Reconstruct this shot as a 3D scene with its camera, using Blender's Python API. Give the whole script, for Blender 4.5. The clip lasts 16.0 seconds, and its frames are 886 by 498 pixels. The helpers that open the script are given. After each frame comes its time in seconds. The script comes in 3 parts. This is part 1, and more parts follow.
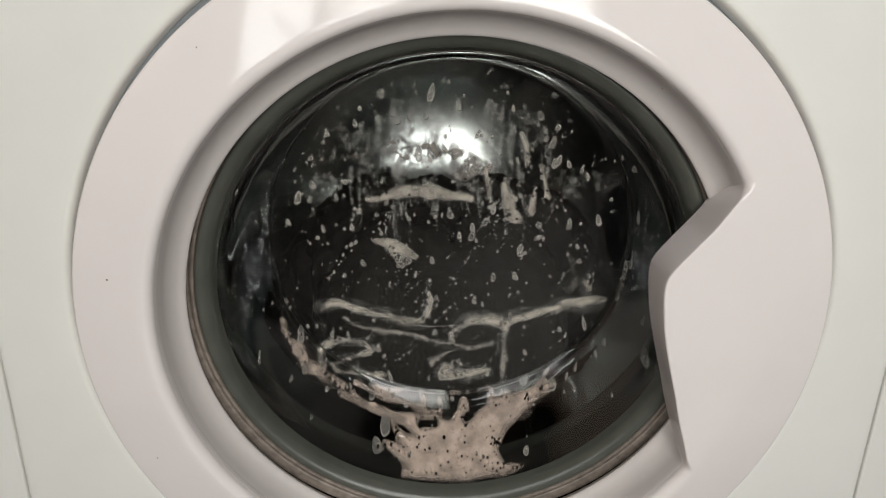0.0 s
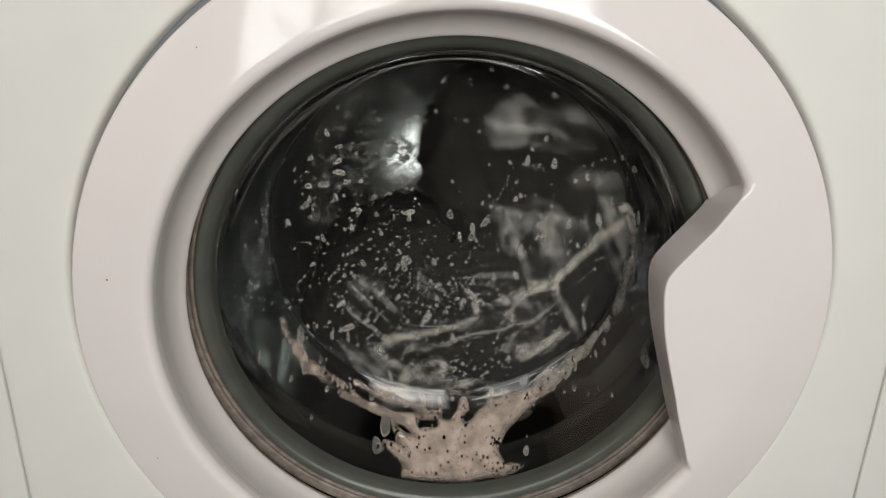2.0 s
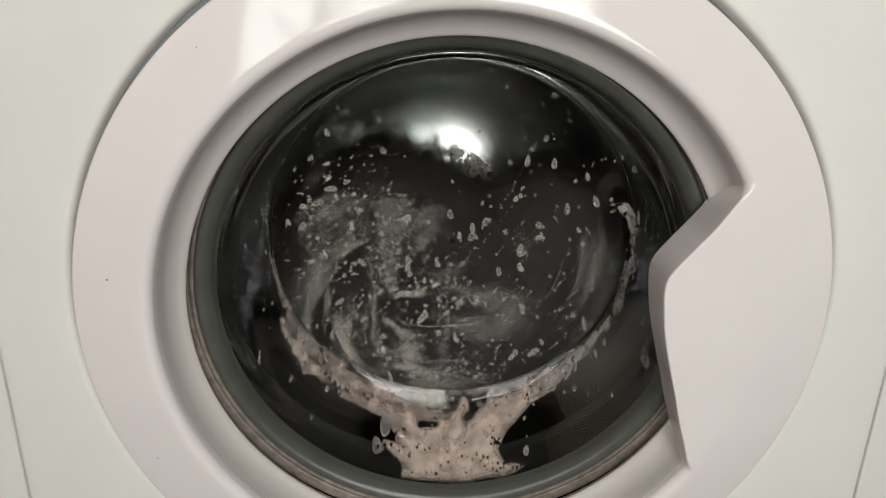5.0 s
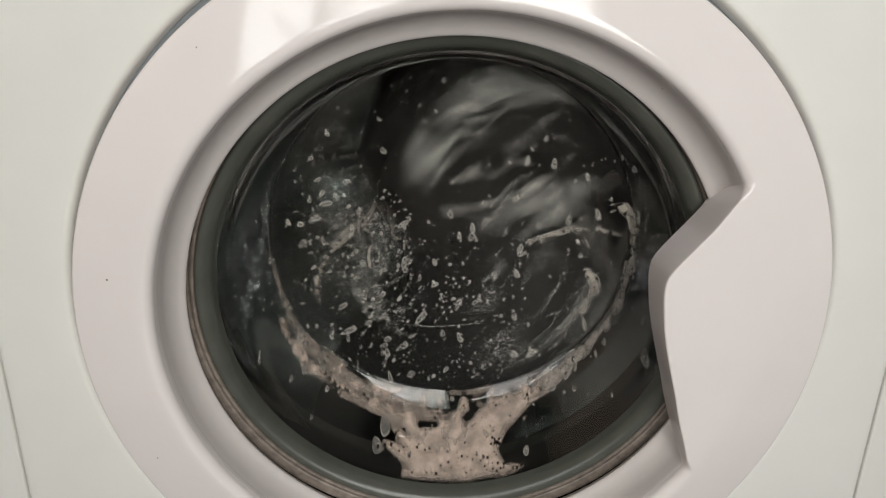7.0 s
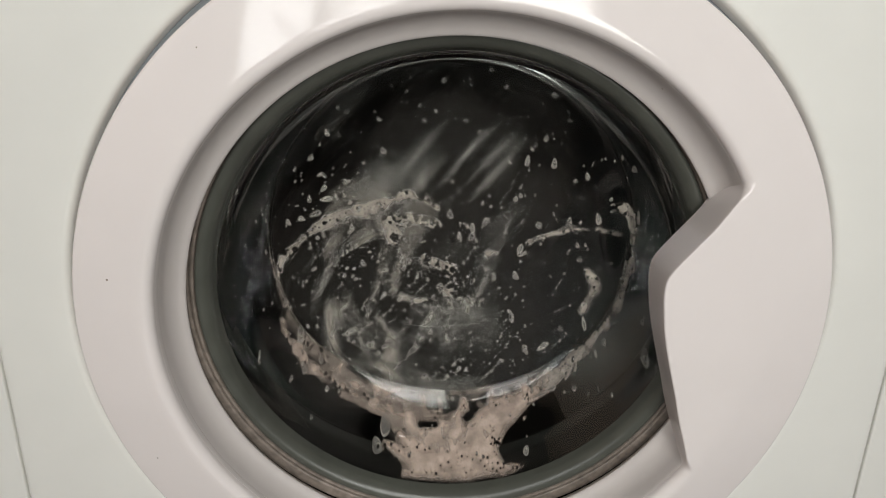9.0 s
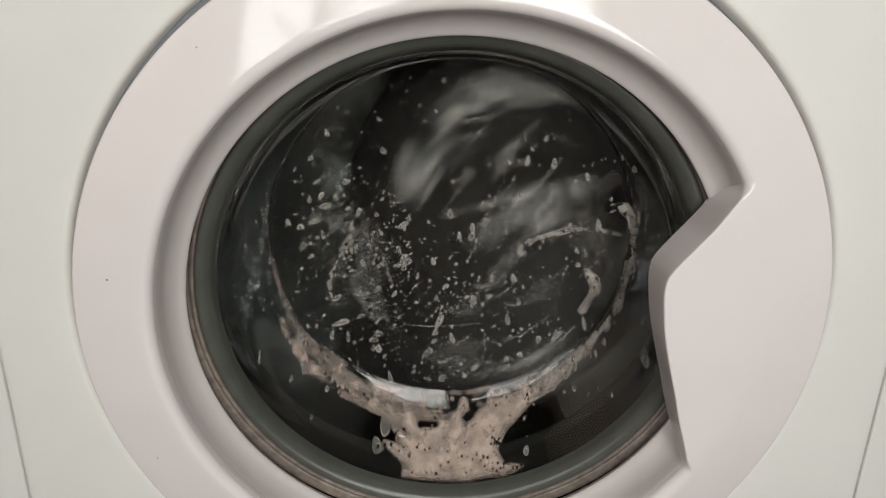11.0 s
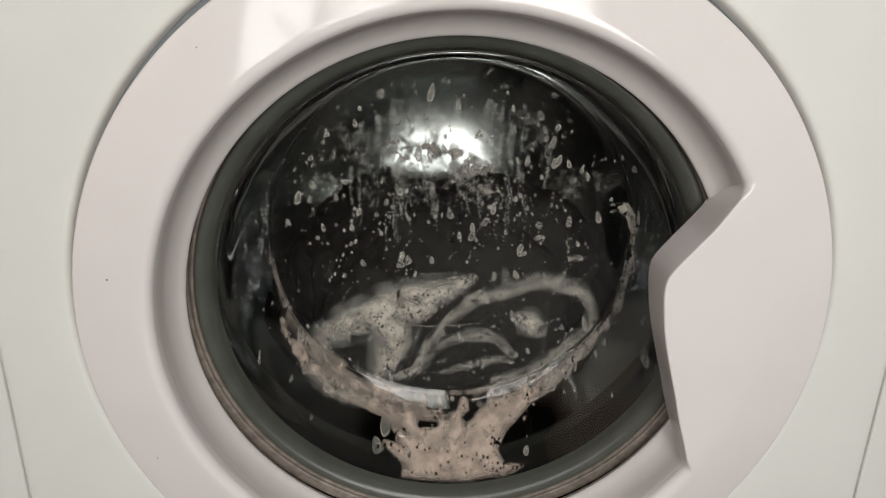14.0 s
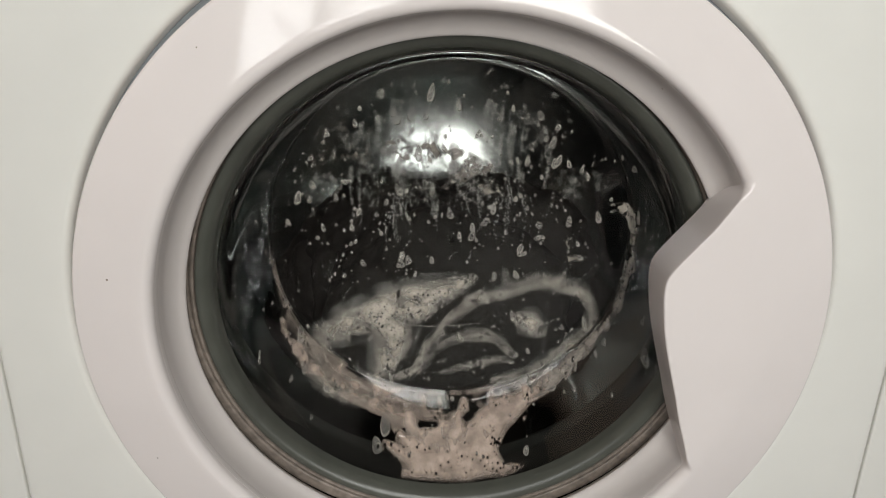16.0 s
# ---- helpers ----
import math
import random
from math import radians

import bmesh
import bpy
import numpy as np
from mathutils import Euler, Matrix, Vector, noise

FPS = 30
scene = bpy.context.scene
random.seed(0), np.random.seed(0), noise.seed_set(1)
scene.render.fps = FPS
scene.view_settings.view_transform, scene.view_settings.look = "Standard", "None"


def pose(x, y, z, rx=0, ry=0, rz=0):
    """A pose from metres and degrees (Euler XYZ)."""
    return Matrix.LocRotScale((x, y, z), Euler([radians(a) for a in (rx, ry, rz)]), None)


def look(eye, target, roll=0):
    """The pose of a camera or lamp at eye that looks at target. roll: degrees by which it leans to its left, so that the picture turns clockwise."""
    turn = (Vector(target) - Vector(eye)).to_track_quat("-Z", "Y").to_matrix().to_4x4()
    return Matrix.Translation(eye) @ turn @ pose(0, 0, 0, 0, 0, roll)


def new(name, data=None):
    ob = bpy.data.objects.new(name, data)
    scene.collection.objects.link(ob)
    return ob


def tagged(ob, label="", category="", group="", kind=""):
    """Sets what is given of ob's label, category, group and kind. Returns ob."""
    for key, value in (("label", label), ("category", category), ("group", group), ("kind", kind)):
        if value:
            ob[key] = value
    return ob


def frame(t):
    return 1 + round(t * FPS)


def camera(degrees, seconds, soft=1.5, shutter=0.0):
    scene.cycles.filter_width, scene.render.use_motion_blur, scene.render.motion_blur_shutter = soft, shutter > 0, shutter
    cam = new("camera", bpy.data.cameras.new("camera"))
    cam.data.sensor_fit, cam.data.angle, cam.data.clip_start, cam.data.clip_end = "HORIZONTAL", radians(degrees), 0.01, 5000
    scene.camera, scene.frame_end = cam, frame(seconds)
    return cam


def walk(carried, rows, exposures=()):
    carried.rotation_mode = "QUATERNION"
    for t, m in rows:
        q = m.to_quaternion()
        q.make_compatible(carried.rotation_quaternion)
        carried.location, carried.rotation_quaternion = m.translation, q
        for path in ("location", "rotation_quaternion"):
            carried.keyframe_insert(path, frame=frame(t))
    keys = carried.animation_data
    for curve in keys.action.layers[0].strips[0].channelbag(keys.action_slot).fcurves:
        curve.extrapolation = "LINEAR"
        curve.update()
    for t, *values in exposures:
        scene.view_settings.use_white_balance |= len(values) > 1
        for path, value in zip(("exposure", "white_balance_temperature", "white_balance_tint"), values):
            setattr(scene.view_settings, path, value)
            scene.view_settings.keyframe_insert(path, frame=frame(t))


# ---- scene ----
# The camera stands still before the machine's door, a little above it.
ZC = 0.46                       # height of the door's centre over the floor
cam = camera(58.59, 16.0, 1.15, 1.0)
EYE = pose(-0.0327, -0.4536, ZC + 0.2276)
EYE = Matrix.Translation(EYE.translation) @ pose(0, 0, 0, 0, 0, -2.754) @ pose(0, 0, 0, 90 - 21.353, 0, 0) @ pose(0, 0, 0, 0, 0, 1.16)
walk(cam, [(0.0, EYE), (16.0, EYE)])

# ---- light: daylight from a window and a glazed door behind the camera ----
world = bpy.data.worlds.new("daylight")
scene.world = world
world.use_nodes = True
sky = world.node_tree.nodes.new("ShaderNodeTexSky")
sky.sky_type, sky.sun_disc = "NISHITA", False
sky.sun_elevation, sky.sun_rotation = radians(38), radians(40)
world.node_tree.links.new(sky.outputs[0], world.node_tree.nodes["Background"].inputs[0])
world.node_tree.nodes["Background"].inputs[1].default_value = 0.12
scene.view_settings.exposure = 0.0


def window_light(name, x, z, w, h, y, power):
    lamp = bpy.data.lights.new(name, "AREA")
    lamp.shape, lamp.size, lamp.size_y = "RECTANGLE", w, h
    lamp.energy, lamp.color = power, (1.0, 0.985, 0.935)
    ob = new(name, lamp)
    ob.matrix_world = look((x, y, z), (x, 0, z - 0.35))
    return ob


WIN = (-0.61, 1.27, 1.00, 1.10)        # window: centre x, centre z, width, height
BALC = (0.47, 1.25, 0.74, 1.7)         # glazed door's pane
WALL_Y = -1.9
window_light("window_daylight", WIN[0], WIN[1], WIN[2], WIN[3], WALL_Y - 0.10, 18.5)
window_light("door_daylight", BALC[0], BALC[1], BALC[2], BALC[3], WALL_Y - 0.10, 32)


# ---- materials ----
def material(name, colour, rough=0.5, metal=0.0, grain=0.0, scale=60.0, bump=0.0, bump_scale=200.0, coat=0.0, stain=0.0, stain_scale=8.0, **sockets):
    m = bpy.data.materials.new(name)
    m.use_nodes = True
    n, l = m.node_tree.nodes, m.node_tree.links
    b = n["Principled BSDF"]
    b.inputs["Base Color"].default_value = (*colour, 1)
    b.inputs["Roughness"].default_value = rough
    b.inputs["Metallic"].default_value = metal
    b.inputs["Coat Weight"].default_value = coat
    for key, value in sockets.items():
        b.inputs[key.replace("_", " ")].default_value = value
    co = n.new("ShaderNodeTexCoord")
    last = None
    for amount, size in ((grain, scale), (stain, stain_scale)):
        if amount:
            tex = n.new("ShaderNodeTexNoise")
            tex.inputs["Scale"].default_value, tex.inputs["Detail"].default_value = size, 5
            l.new(co.outputs["Object"], tex.inputs["Vector"])
            ramp = n.new("ShaderNodeMapRange")
            ramp.inputs[1].default_value, ramp.inputs[2].default_value = 0.3, 0.7
            ramp.inputs[3].default_value, ramp.inputs[4].default_value = 1 - amount, 1 + amount
            l.new(tex.outputs[0], ramp.inputs[0])
            mul = n.new("ShaderNodeVectorMath")
            mul.operation = "SCALE"
            if last is None:
                mul.inputs[0].default_value = colour
            else:
                l.new(last.outputs[0], mul.inputs[0])
            l.new(ramp.outputs[0], mul.inputs["Scale"])
            last = mul
    if last is not None:
        l.new(last.outputs[0], b.inputs["Base Color"])
    if bump:
        tex = n.new("ShaderNodeTexNoise")
        tex.inputs["Scale"].default_value, tex.inputs["Detail"].default_value = bump_scale, 4
        l.new(co.outputs["Object"], tex.inputs["Vector"])
        bp = n.new("ShaderNodeBump")
        bp.inputs["Strength"].default_value, bp.inputs["Distance"].default_value = bump, 0.001
        l.new(tex.outputs[0], bp.inputs["Height"])
        l.new(bp.outputs[0], b.inputs["Normal"])
    return m


ENAMEL = material("white_enamel", (0.80, 0.79, 0.745), 0.38, grain=0.012, scale=25, stain=0.02, stain_scale=4, bump=0.03, bump_scale=350, coat=0.2)
PLASTIC = material("white_plastic", (0.84, 0.78, 0.76), 0.085, grain=0.012, scale=20, stain=0.02, stain_scale=6, bump=0.01, bump_scale=60, Specular_IOR_Level=0.62)
# The door's white scaled darker: the recess's shade is in this colour.
BEZEL = material("shaded_white_bezel", (0.59, 0.545, 0.523), 0.45, grain=0.015, scale=30, stain=0.03, stain_scale=9)
# Grey kept dark so that it carries the door gap's shade.
GAP = material("gap_shade_grey", (0.31, 0.34, 0.36), 0.5, grain=0.1, scale=40)
RUBBER = material("grey_rubber", (0.018, 0.0185, 0.0165), 0.75, grain=0.15, scale=40, stain=0.2, stain_scale=12, bump=0.1, bump_scale=300, Specular_IOR_Level=0.06)
RING = material("grey_ring_plastic", (0.078, 0.081, 0.068), 0.28, grain=0.12, scale=50, stain=0.15, stain_scale=10)
TAN = material("tan_seal", (0.21, 0.175, 0.148), 0.45, grain=0.3, scale=150, stain=0.35, stain_scale=18)
BROWN = material("brown_grime_seal", (0.085, 0.068, 0.055), 0.35, grain=0.3, scale=120, stain=0.3, stain_scale=20)
STEEL = material("wet_drum_steel", (0.50, 0.52, 0.51), 0.20, 1.0, grain=0.1, scale=30, bump=0.10, bump_scale=40)
CLOTH = material("wet_black_cloth", (0.0080, 0.0073, 0.0066), 0.8, grain=0.35, scale=300, stain=0.3, stain_scale=15, bump=0.4, bump_scale=300, Specular_IOR_Level=0.05)
WALLM = material("painted_wall", (0.15, 0.142, 0.132), 0.8, grain=0.03, scale=60, bump=0.1)
# Tan set on one unseen wall to bounce warm light onto the grip.
WARM_BOUNCE = material("tan_bounce_wall", (0.60, 0.48, 0.40), 0.8, grain=0.03, scale=60, bump=0.1)
FLOORM = material("floor_tile", (0.034, 0.018, 0.011), 0.6, grain=0.08, scale=30, stain=0.1)
FRAME = material("window_frame_paint", (0.75, 0.75, 0.73), 0.4, grain=0.02)

GLASS = bpy.data.materials.new("door_glass")
GLASS.use_nodes = True
GLASS.node_tree.nodes["Principled BSDF"].inputs["Transmission Weight"].default_value = 1.0
GLASS.node_tree.nodes["Principled BSDF"].inputs["Roughness"].default_value = 0.0
GLASS.node_tree.nodes["Principled BSDF"].inputs["IOR"].default_value = 1.45
GLASS.node_tree.nodes["Principled BSDF"].inputs["Base Color"].default_value = (0.97, 0.975, 0.965, 1)


# ---- mesh helpers ----
def mesh_from(name, verts, faces, smooth=True):
    me = bpy.data.meshes.new(name)
    me.from_pydata([tuple(v) for v in verts], [], [tuple(f) for f in faces])
    if smooth:
        me.polygons.foreach_set("use_smooth", [True] * len(me.polygons))
    me.update()
    return me


def part(name, me, mat, parent=None, label=""):
    """One mesh object under a thing or a part."""
    if isinstance(me, bmesh.types.BMesh):
        bm, me = me, bpy.data.meshes.new(name)
        bm.to_mesh(me)
        bm.free()
    me.materials.append(mat)
    ob = new(name, me)
    ob.parent = parent
    return tagged(ob, label)


def box(x0, x1, y0, y1, z0, z1, bevel=0.0, segments=3):
    bm = bmesh.new()
    bmesh.ops.create_cube(bm, size=1)
    for v in bm.verts:
        v.co = Vector(((x0 + x1) / 2 + v.co.x * (x1 - x0), (y0 + y1) / 2 + v.co.y * (y1 - y0), (z0 + z1) / 2 + v.co.z * (z1 - z0)))
    if bevel:
        bmesh.ops.bevel(bm, geom=bm.edges[:], offset=bevel, segments=segments, affect="EDGES", profile=0.5)
        for f in bm.faces:
            f.smooth = True
    return bm


def smooth_profile(points, steps=5):
    """Catmull-Rom through (r, y) points."""
    p = [points[0], *points, points[-1]]
    out = []
    for a, b, c, d in zip(p, p[1:], p[2:], p[3:]):
        for k in range(steps):
            t = k / steps
            out.append(tuple(0.5 * (2 * b[i] + (c[i] - a[i]) * t + (2 * a[i] - 5 * b[i] + 4 * c[i] - d[i]) * t * t + (3 * b[i] - a[i] - 3 * c[i] + d[i]) * t ** 3) for i in (0, 1)))
    return out + [tuple(points[-1])]


def revolve(profile, n=192, closed=False):
    """Turn (r, y) points about the door's axis."""
    verts, faces, m = [], [], len(profile)
    for i in range(n):
        a = 2 * math.pi * i / n
        verts += [(r * math.cos(a), y, r * math.sin(a)) for r, y in profile]
    for i in range(n):
        for j in range(m if closed else m - 1):
            k, q = (i + 1) % n, (j + 1) % m
            faces.append((i * m + j, i * m + q, k * m + q, k * m + j))
    return verts, faces


def lathe(name, profile, mat, parent, label="", n=192, closed=False):
    return part(name, mesh_from(name, *revolve(profile, n, closed)), mat, parent, label)


# ---- the room: closed round the machine and the camera ----
def room():
    hx0, hx1, y0, y1, h = -1.5, 1.4, WALL_Y, 0.62, 2.5
    def wall(name, *b):
        return tagged(part(name, box(*b), WALLM), kind="structure", label="plain painted wall in dark greyish beige", category="wall")
    tagged(part("floor", box(hx0 - .2, hx1 + .2, y0 - .2, y1 + .2, -0.1, 0), FLOORM), kind="structure", label="plain dark reddish-brown floor", category="floor")
    tagged(part("ceiling", box(hx0 - .2, hx1 + .2, y0 - .2, y1 + .2, h, h + 0.1), WALLM), kind="structure", label="plain painted ceiling in dark greyish beige", category="ceiling")
    wall("wall_north", hx0 - .1, hx1 + .1, y1, y1 + .1, 0, h)
    tagged(part("wall_west", box(hx0 - .1, hx0, y0, y1, 0, h), WARM_BOUNCE), kind="structure", label="plain unseen wall in warm tan, added to bounce light onto the grip", category="wall")
    wall("wall_east", hx1, hx1 + .1, y0, y1, 0, h)
    # the wall with the window and the glazed door, in pieces round the openings
    wx0, wx1, wz0, wz1 = WIN[0] - WIN[2] / 2, WIN[0] + WIN[2] / 2, WIN[1] - WIN[3] / 2, WIN[1] + WIN[3] / 2
    bx0, bx1, bz0, bz1 = BALC[0] - BALC[2] / 2, BALC[0] + BALC[2] / 2, BALC[1] - BALC[3] / 2, BALC[1] + BALC[3] / 2
    ya, yb = y0 - 0.12, y0
    for b in ((hx0 - .1, wx0, 0, h), (wx0, wx1, 0, wz0), (wx0, wx1, wz1, h), (wx1, bx0, 0, h), (bx0, bx1, 0, bz0), (bx0, bx1, bz1, h), (bx1, hx1 + .1, 0, h)):
        wall("wall_south", b[0], b[1], ya, yb, b[2], b[3])
    for name, x0, x1, z0, z1, bars in (("window_1", wx0, wx1, wz0, wz1, (0.5,)), ("window_2", bx0, bx1, bz0, bz1, ())):
        win = tagged(new(name), kind="structure", label="white framed window letting in daylight", category="window")
        t = 0.035
        for b in ((x0, x1, z0, z0 + t), (x0, x1, z1 - t, z1), (x0, x0 + t, z0 + t, z1 - t), (x1 - t, x1, z0 + t, z1 - t)):
            part("window_frame", box(b[0], b[1], y0 - 0.05, y0 + 0.01, b[2], b[3], 0.004), FRAME, win)
        for k in bars:
            xm = x0 + (x1 - x0) * k
            part("mullion", box(xm - .03, xm + .03, y0 - 0.045, y0 + 0.005, z0 + t, z1 - t, 0.004), FRAME, win)


room()

# ---- the washing machine ----
PANEL_Y = 0.008
machine = tagged(new("washing_machine"), "white front-loading washing machine running a wash with dark laundry", "washing machine")
machine.location = (0, 0, ZC)


def front_panel():
    """Sheet with a round opening and rounded sides."""
    n, verts, faces = 256, [], []
    hw, z0, z1 = 0.2965, -ZC + 0.02, 0.40
    def edge(a, inset):
        c, s = math.cos(a), math.sin(a)
        w, lo, hi = hw - inset, z0 + inset, z1 - inset
        k = min(w / abs(c) if abs(c) > 1e-6 else 9, (hi if s > 0 else -lo) / abs(s) if abs(s) > 1e-6 else 9)
        return c * k, s * k
    for i in range(n):
        a = 2 * math.pi * i / n
        ring = [(0.2445 * math.cos(a), PANEL_Y + 0.030, 0.2445 * math.sin(a)), (0.2455 * math.cos(a), PANEL_Y + 0.006, 0.2455 * math.sin(a)),
                (0.2465 * math.cos(a), PANEL_Y + 0.0016, 0.2465 * math.sin(a)), (0.2485 * math.cos(a), PANEL_Y + 0.0003, 0.2485 * math.sin(a)),
                (0.2505 * math.cos(a), PANEL_Y, 0.2505 * math.sin(a))]
        for inset, dy in ((0.0045, 0), (0.0022, 0.0003), (0.0009, 0.0010), (0.0002, 0.0024), (0, 0.03)):
            x, z = edge(a, inset)
            ring.append((x, PANEL_Y + dy, z))
        verts += ring
    m = 10
    for i in range(n):
        k = (i + 1) % n
        for j in range(m - 1):
            faces.append((i * m + j, i * m + j + 1, k * m + j + 1, k * m + j))
    return mesh_from("front_panel", verts, faces)


part("front_panel", front_panel(), ENAMEL, machine, "off-white enamelled steel front panel")
part("cabinet_side", box(-0.2965, -0.294, PANEL_Y + 0.03, 0.56, -ZC + 0.02, 0.40), ENAMEL, machine)
part("cabinet_side", box(0.294, 0.2965, PANEL_Y + 0.03, 0.56, -ZC + 0.02, 0.40), ENAMEL, machine)
part("cabinet_back", box(-0.2965, 0.2965, 0.56, 0.565, -ZC + 0.02, 0.40), ENAMEL, machine)
part("worktop", box(-0.2975, 0.2975, PANEL_Y, 0.565, 0.3995, 0.425, 0.006), ENAMEL, machine)
part("plinth", box(-0.29, 0.29, 0.03, 0.55, -ZC, -ZC + 0.0205), GAP, machine)
lathe("gap_channel", [(0.2450, PANEL_Y + 0.016), (0.236, PANEL_Y + 0.016), (0.225, PANEL_Y + 0.020), (0.190, PANEL_Y + 0.028)], GAP, machine, "channel round the door, the gap's shade put into its grey")

door = part("door", mesh_from("door", *revolve(smooth_profile([(0.2385, 0.030), (0.2398, 0.012), (0.2400, 0.002), (0.2397, -0.0015), (0.2388, -0.0030), (0.2370, -0.0037), (0.2320, -0.0050)], 5))), PLASTIC, machine, "glossy pinkish-white round door with a grip cut into its rim")


def ring_y(r):
    """Height of the door's gently domed front at the radius r."""
    k = min(1.0, (0.2320 - r) / 0.040)
    return -0.0050 - 0.0100 * (k - 0.12 * k * k)


SHOULDER = 0.1925
OFF = Vector((0.0016, 0.0018))      # the recess is set a little off the door's centre


def shoulder(deg):
    a = radians(deg)
    return SHOULDER - 0.0020 + OFF.x * math.cos(a) + OFF.y * math.sin(a)


# the grip: how far the front reaches in over the recess, by angle in degrees
GRIP = [(-34.2, 0.1925), (-32.4, 0.1864), (-26.0, 0.1662), (-20.9, 0.1547), (-12.2, 0.1404), (-2.2, 0.1309), (8.4, 0.1284), (15.1, 0.1318), (18.2, 0.1395), (21.6, 0.1538), (24.3, 0.1683), (26.8, 0.1802), (28.8, 0.1925)]


def inner_edge(deg):
    d = (deg + 180) % 360 - 180
    for k in range(len(GRIP) - 1):
        (a0, r0), (a1, r1) = GRIP[k], GRIP[k + 1]
        if a0 <= d <= a1:
            p, q = GRIP[max(0, k - 1)], GRIP[min(len(GRIP) - 1, k + 2)]
            m0, m1, h = (r1 - p[1]) / (a1 - p[0]), (q[1] - r0) / (q[0] - a0), a1 - a0
            u = (d - a0) / h
            return min(shoulder(deg), (2 * u ** 3 - 3 * u * u + 1) * r0 + (u ** 3 - 2 * u * u + u) * h * m0 + (3 * u * u - 2 * u ** 3) * r1 + (u ** 3 - u * u) * h * m1)
    return shoulder(deg)


def door_front():
    n, verts, faces = 720, [], []
    raw = [inner_edge(360 * i / n) for i in range(n)]
    edge = raw[:]
    for _ in range(3):
        edge = [(edge[i - 1] + 2 * edge[i] + edge[(i + 1) % n]) / 4 for i in range(n)]
    for i in range(n):
        a = 2 * math.pi * i / n
        c, s = math.cos(a), math.sin(a)
        e = edge[i]
        grip = min(1.0, max(0.0, (shoulder(360 * i / n) - e) / 0.006))
        rad = 0.0066 - 0.0052 * grip                   # rounding of the inner edge
        pts = [(0.2320 + (e + rad - 0.2320) * k / 10, 0.0) for k in range(11)]
        ring = [(r, ring_y(r)) for r, _ in pts]
        top = ring_y(e + rad)
        for k in range(1, 7):
            q = k / 6 * math.pi / 2
            ring.append((e + rad - rad * math.sin(q), top + rad * (1 - math.cos(q))))
        foot = 0.0205
        ring.append((e - 0.0005 + 0.0005 * grip, top + rad + 0.4 * (foot - top - rad)))
        ring.append((e - 0.001 + 0.0010 * grip, foot if grip > 0.02 else top + rad + 0.004))
        verts += [(r * c, y, r * s) for r, y in ring]
    m = len(verts) // n
    for i in range(n):
        k = (i + 1) % n
        for j in range(m - 1):
            faces.append((i * m + j, i * m + j + 1, k * m + j + 1, k * m + j))
    return mesh_from("door_front", verts, faces)


part("door_front", door_front(), PLASTIC, door)
bezel = lathe("inner_bezel", smooth_profile([(0.1940, -0.0070), (0.1922, -0.0050), (0.1908, -0.0005), (0.1890, 0.0055), (0.1860, 0.0105), (0.1820, 0.0142), (0.1768, 0.0172), (0.1766, 0.0195), (0.1790, 0.0240)], 4), BEZEL, door, "matt white recessed bezel round the glass, its shade put into the colour")
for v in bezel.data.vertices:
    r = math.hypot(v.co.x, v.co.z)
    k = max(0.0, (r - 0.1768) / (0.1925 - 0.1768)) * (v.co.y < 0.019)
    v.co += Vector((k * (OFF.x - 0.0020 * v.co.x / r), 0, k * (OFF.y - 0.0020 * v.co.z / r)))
for name, profile, mat, label in (
        ("seal_line", [(0.1845, 0.0262), (0.1800, 0.0260), (0.1785, 0.0256), (0.1767, 0.0252), (0.1765, 0.0275)], TAN, "tan grimy seal lip round the glass"),
        ("seal_line", [(0.1766, 0.0276), (0.1757, 0.0276), (0.1755, 0.0250), (0.1737, 0.0246), (0.1732, 0.0246), (0.1730, 0.0276)], TAN, "second tan grimy seal lip round the glass"),
        ("seal_groove", [(0.1780, 0.0279), (0.1715, 0.0279)], BROWN, "thin dark brown groove in the seal"),
        ("glass_ring", smooth_profile([(0.1724, 0.0282), (0.1720, 0.0252), (0.1692, 0.0244), (0.1652, 0.0262), (0.1622, 0.0305), (0.1606, 0.0365)], 4), RING, "grey-green ring at the edge of the glass")):
    lathe(name, profile, mat, door, label).location = (0, 0, 0.006)      # the glass sits a little above the bezel's centre

# the glass bowl: outside profile and, a glass thickness behind it, the drum side
BOWL = smooth_profile([(0.1690, 0.0300), (0.1625, 0.0340), (0.1575, 0.0420), (0.1520, 0.0560), (0.1405, 0.0740), (0.1342, 0.0828), (0.1318, 0.0851), (0.1275, 0.0864), (0.1000, 0.0869), (0.0500, 0.0875), (0.0004, 0.0878)], 6)
INNER = []
for i, (r, y) in enumerate(BOWL):
    (ra, ya), (rb, yb) = BOWL[max(0, i - 1)], BOWL[min(len(BOWL) - 1, i + 1)]
    dr, dy = rb - ra, yb - ya
    k = 0.004 / math.hypot(dr, dy)
    INNER.append((max(0.0004, r + dy * k), y - dr * k))
LIFT = 0.023                    # the bowl's end sits this much higher than its rim


SQUASH = 0.028                  # and the end's lower half is that much flatter


def lift(y):
    k = min(1.0, max(0.0, (y - 0.030) / 0.055))
    return k * k * (3 - 2 * k)


def flatten(y):
    k = min(1.0, max(0.0, (y - 0.0815) / 0.004))
    return k * k * (3 - 2 * k)


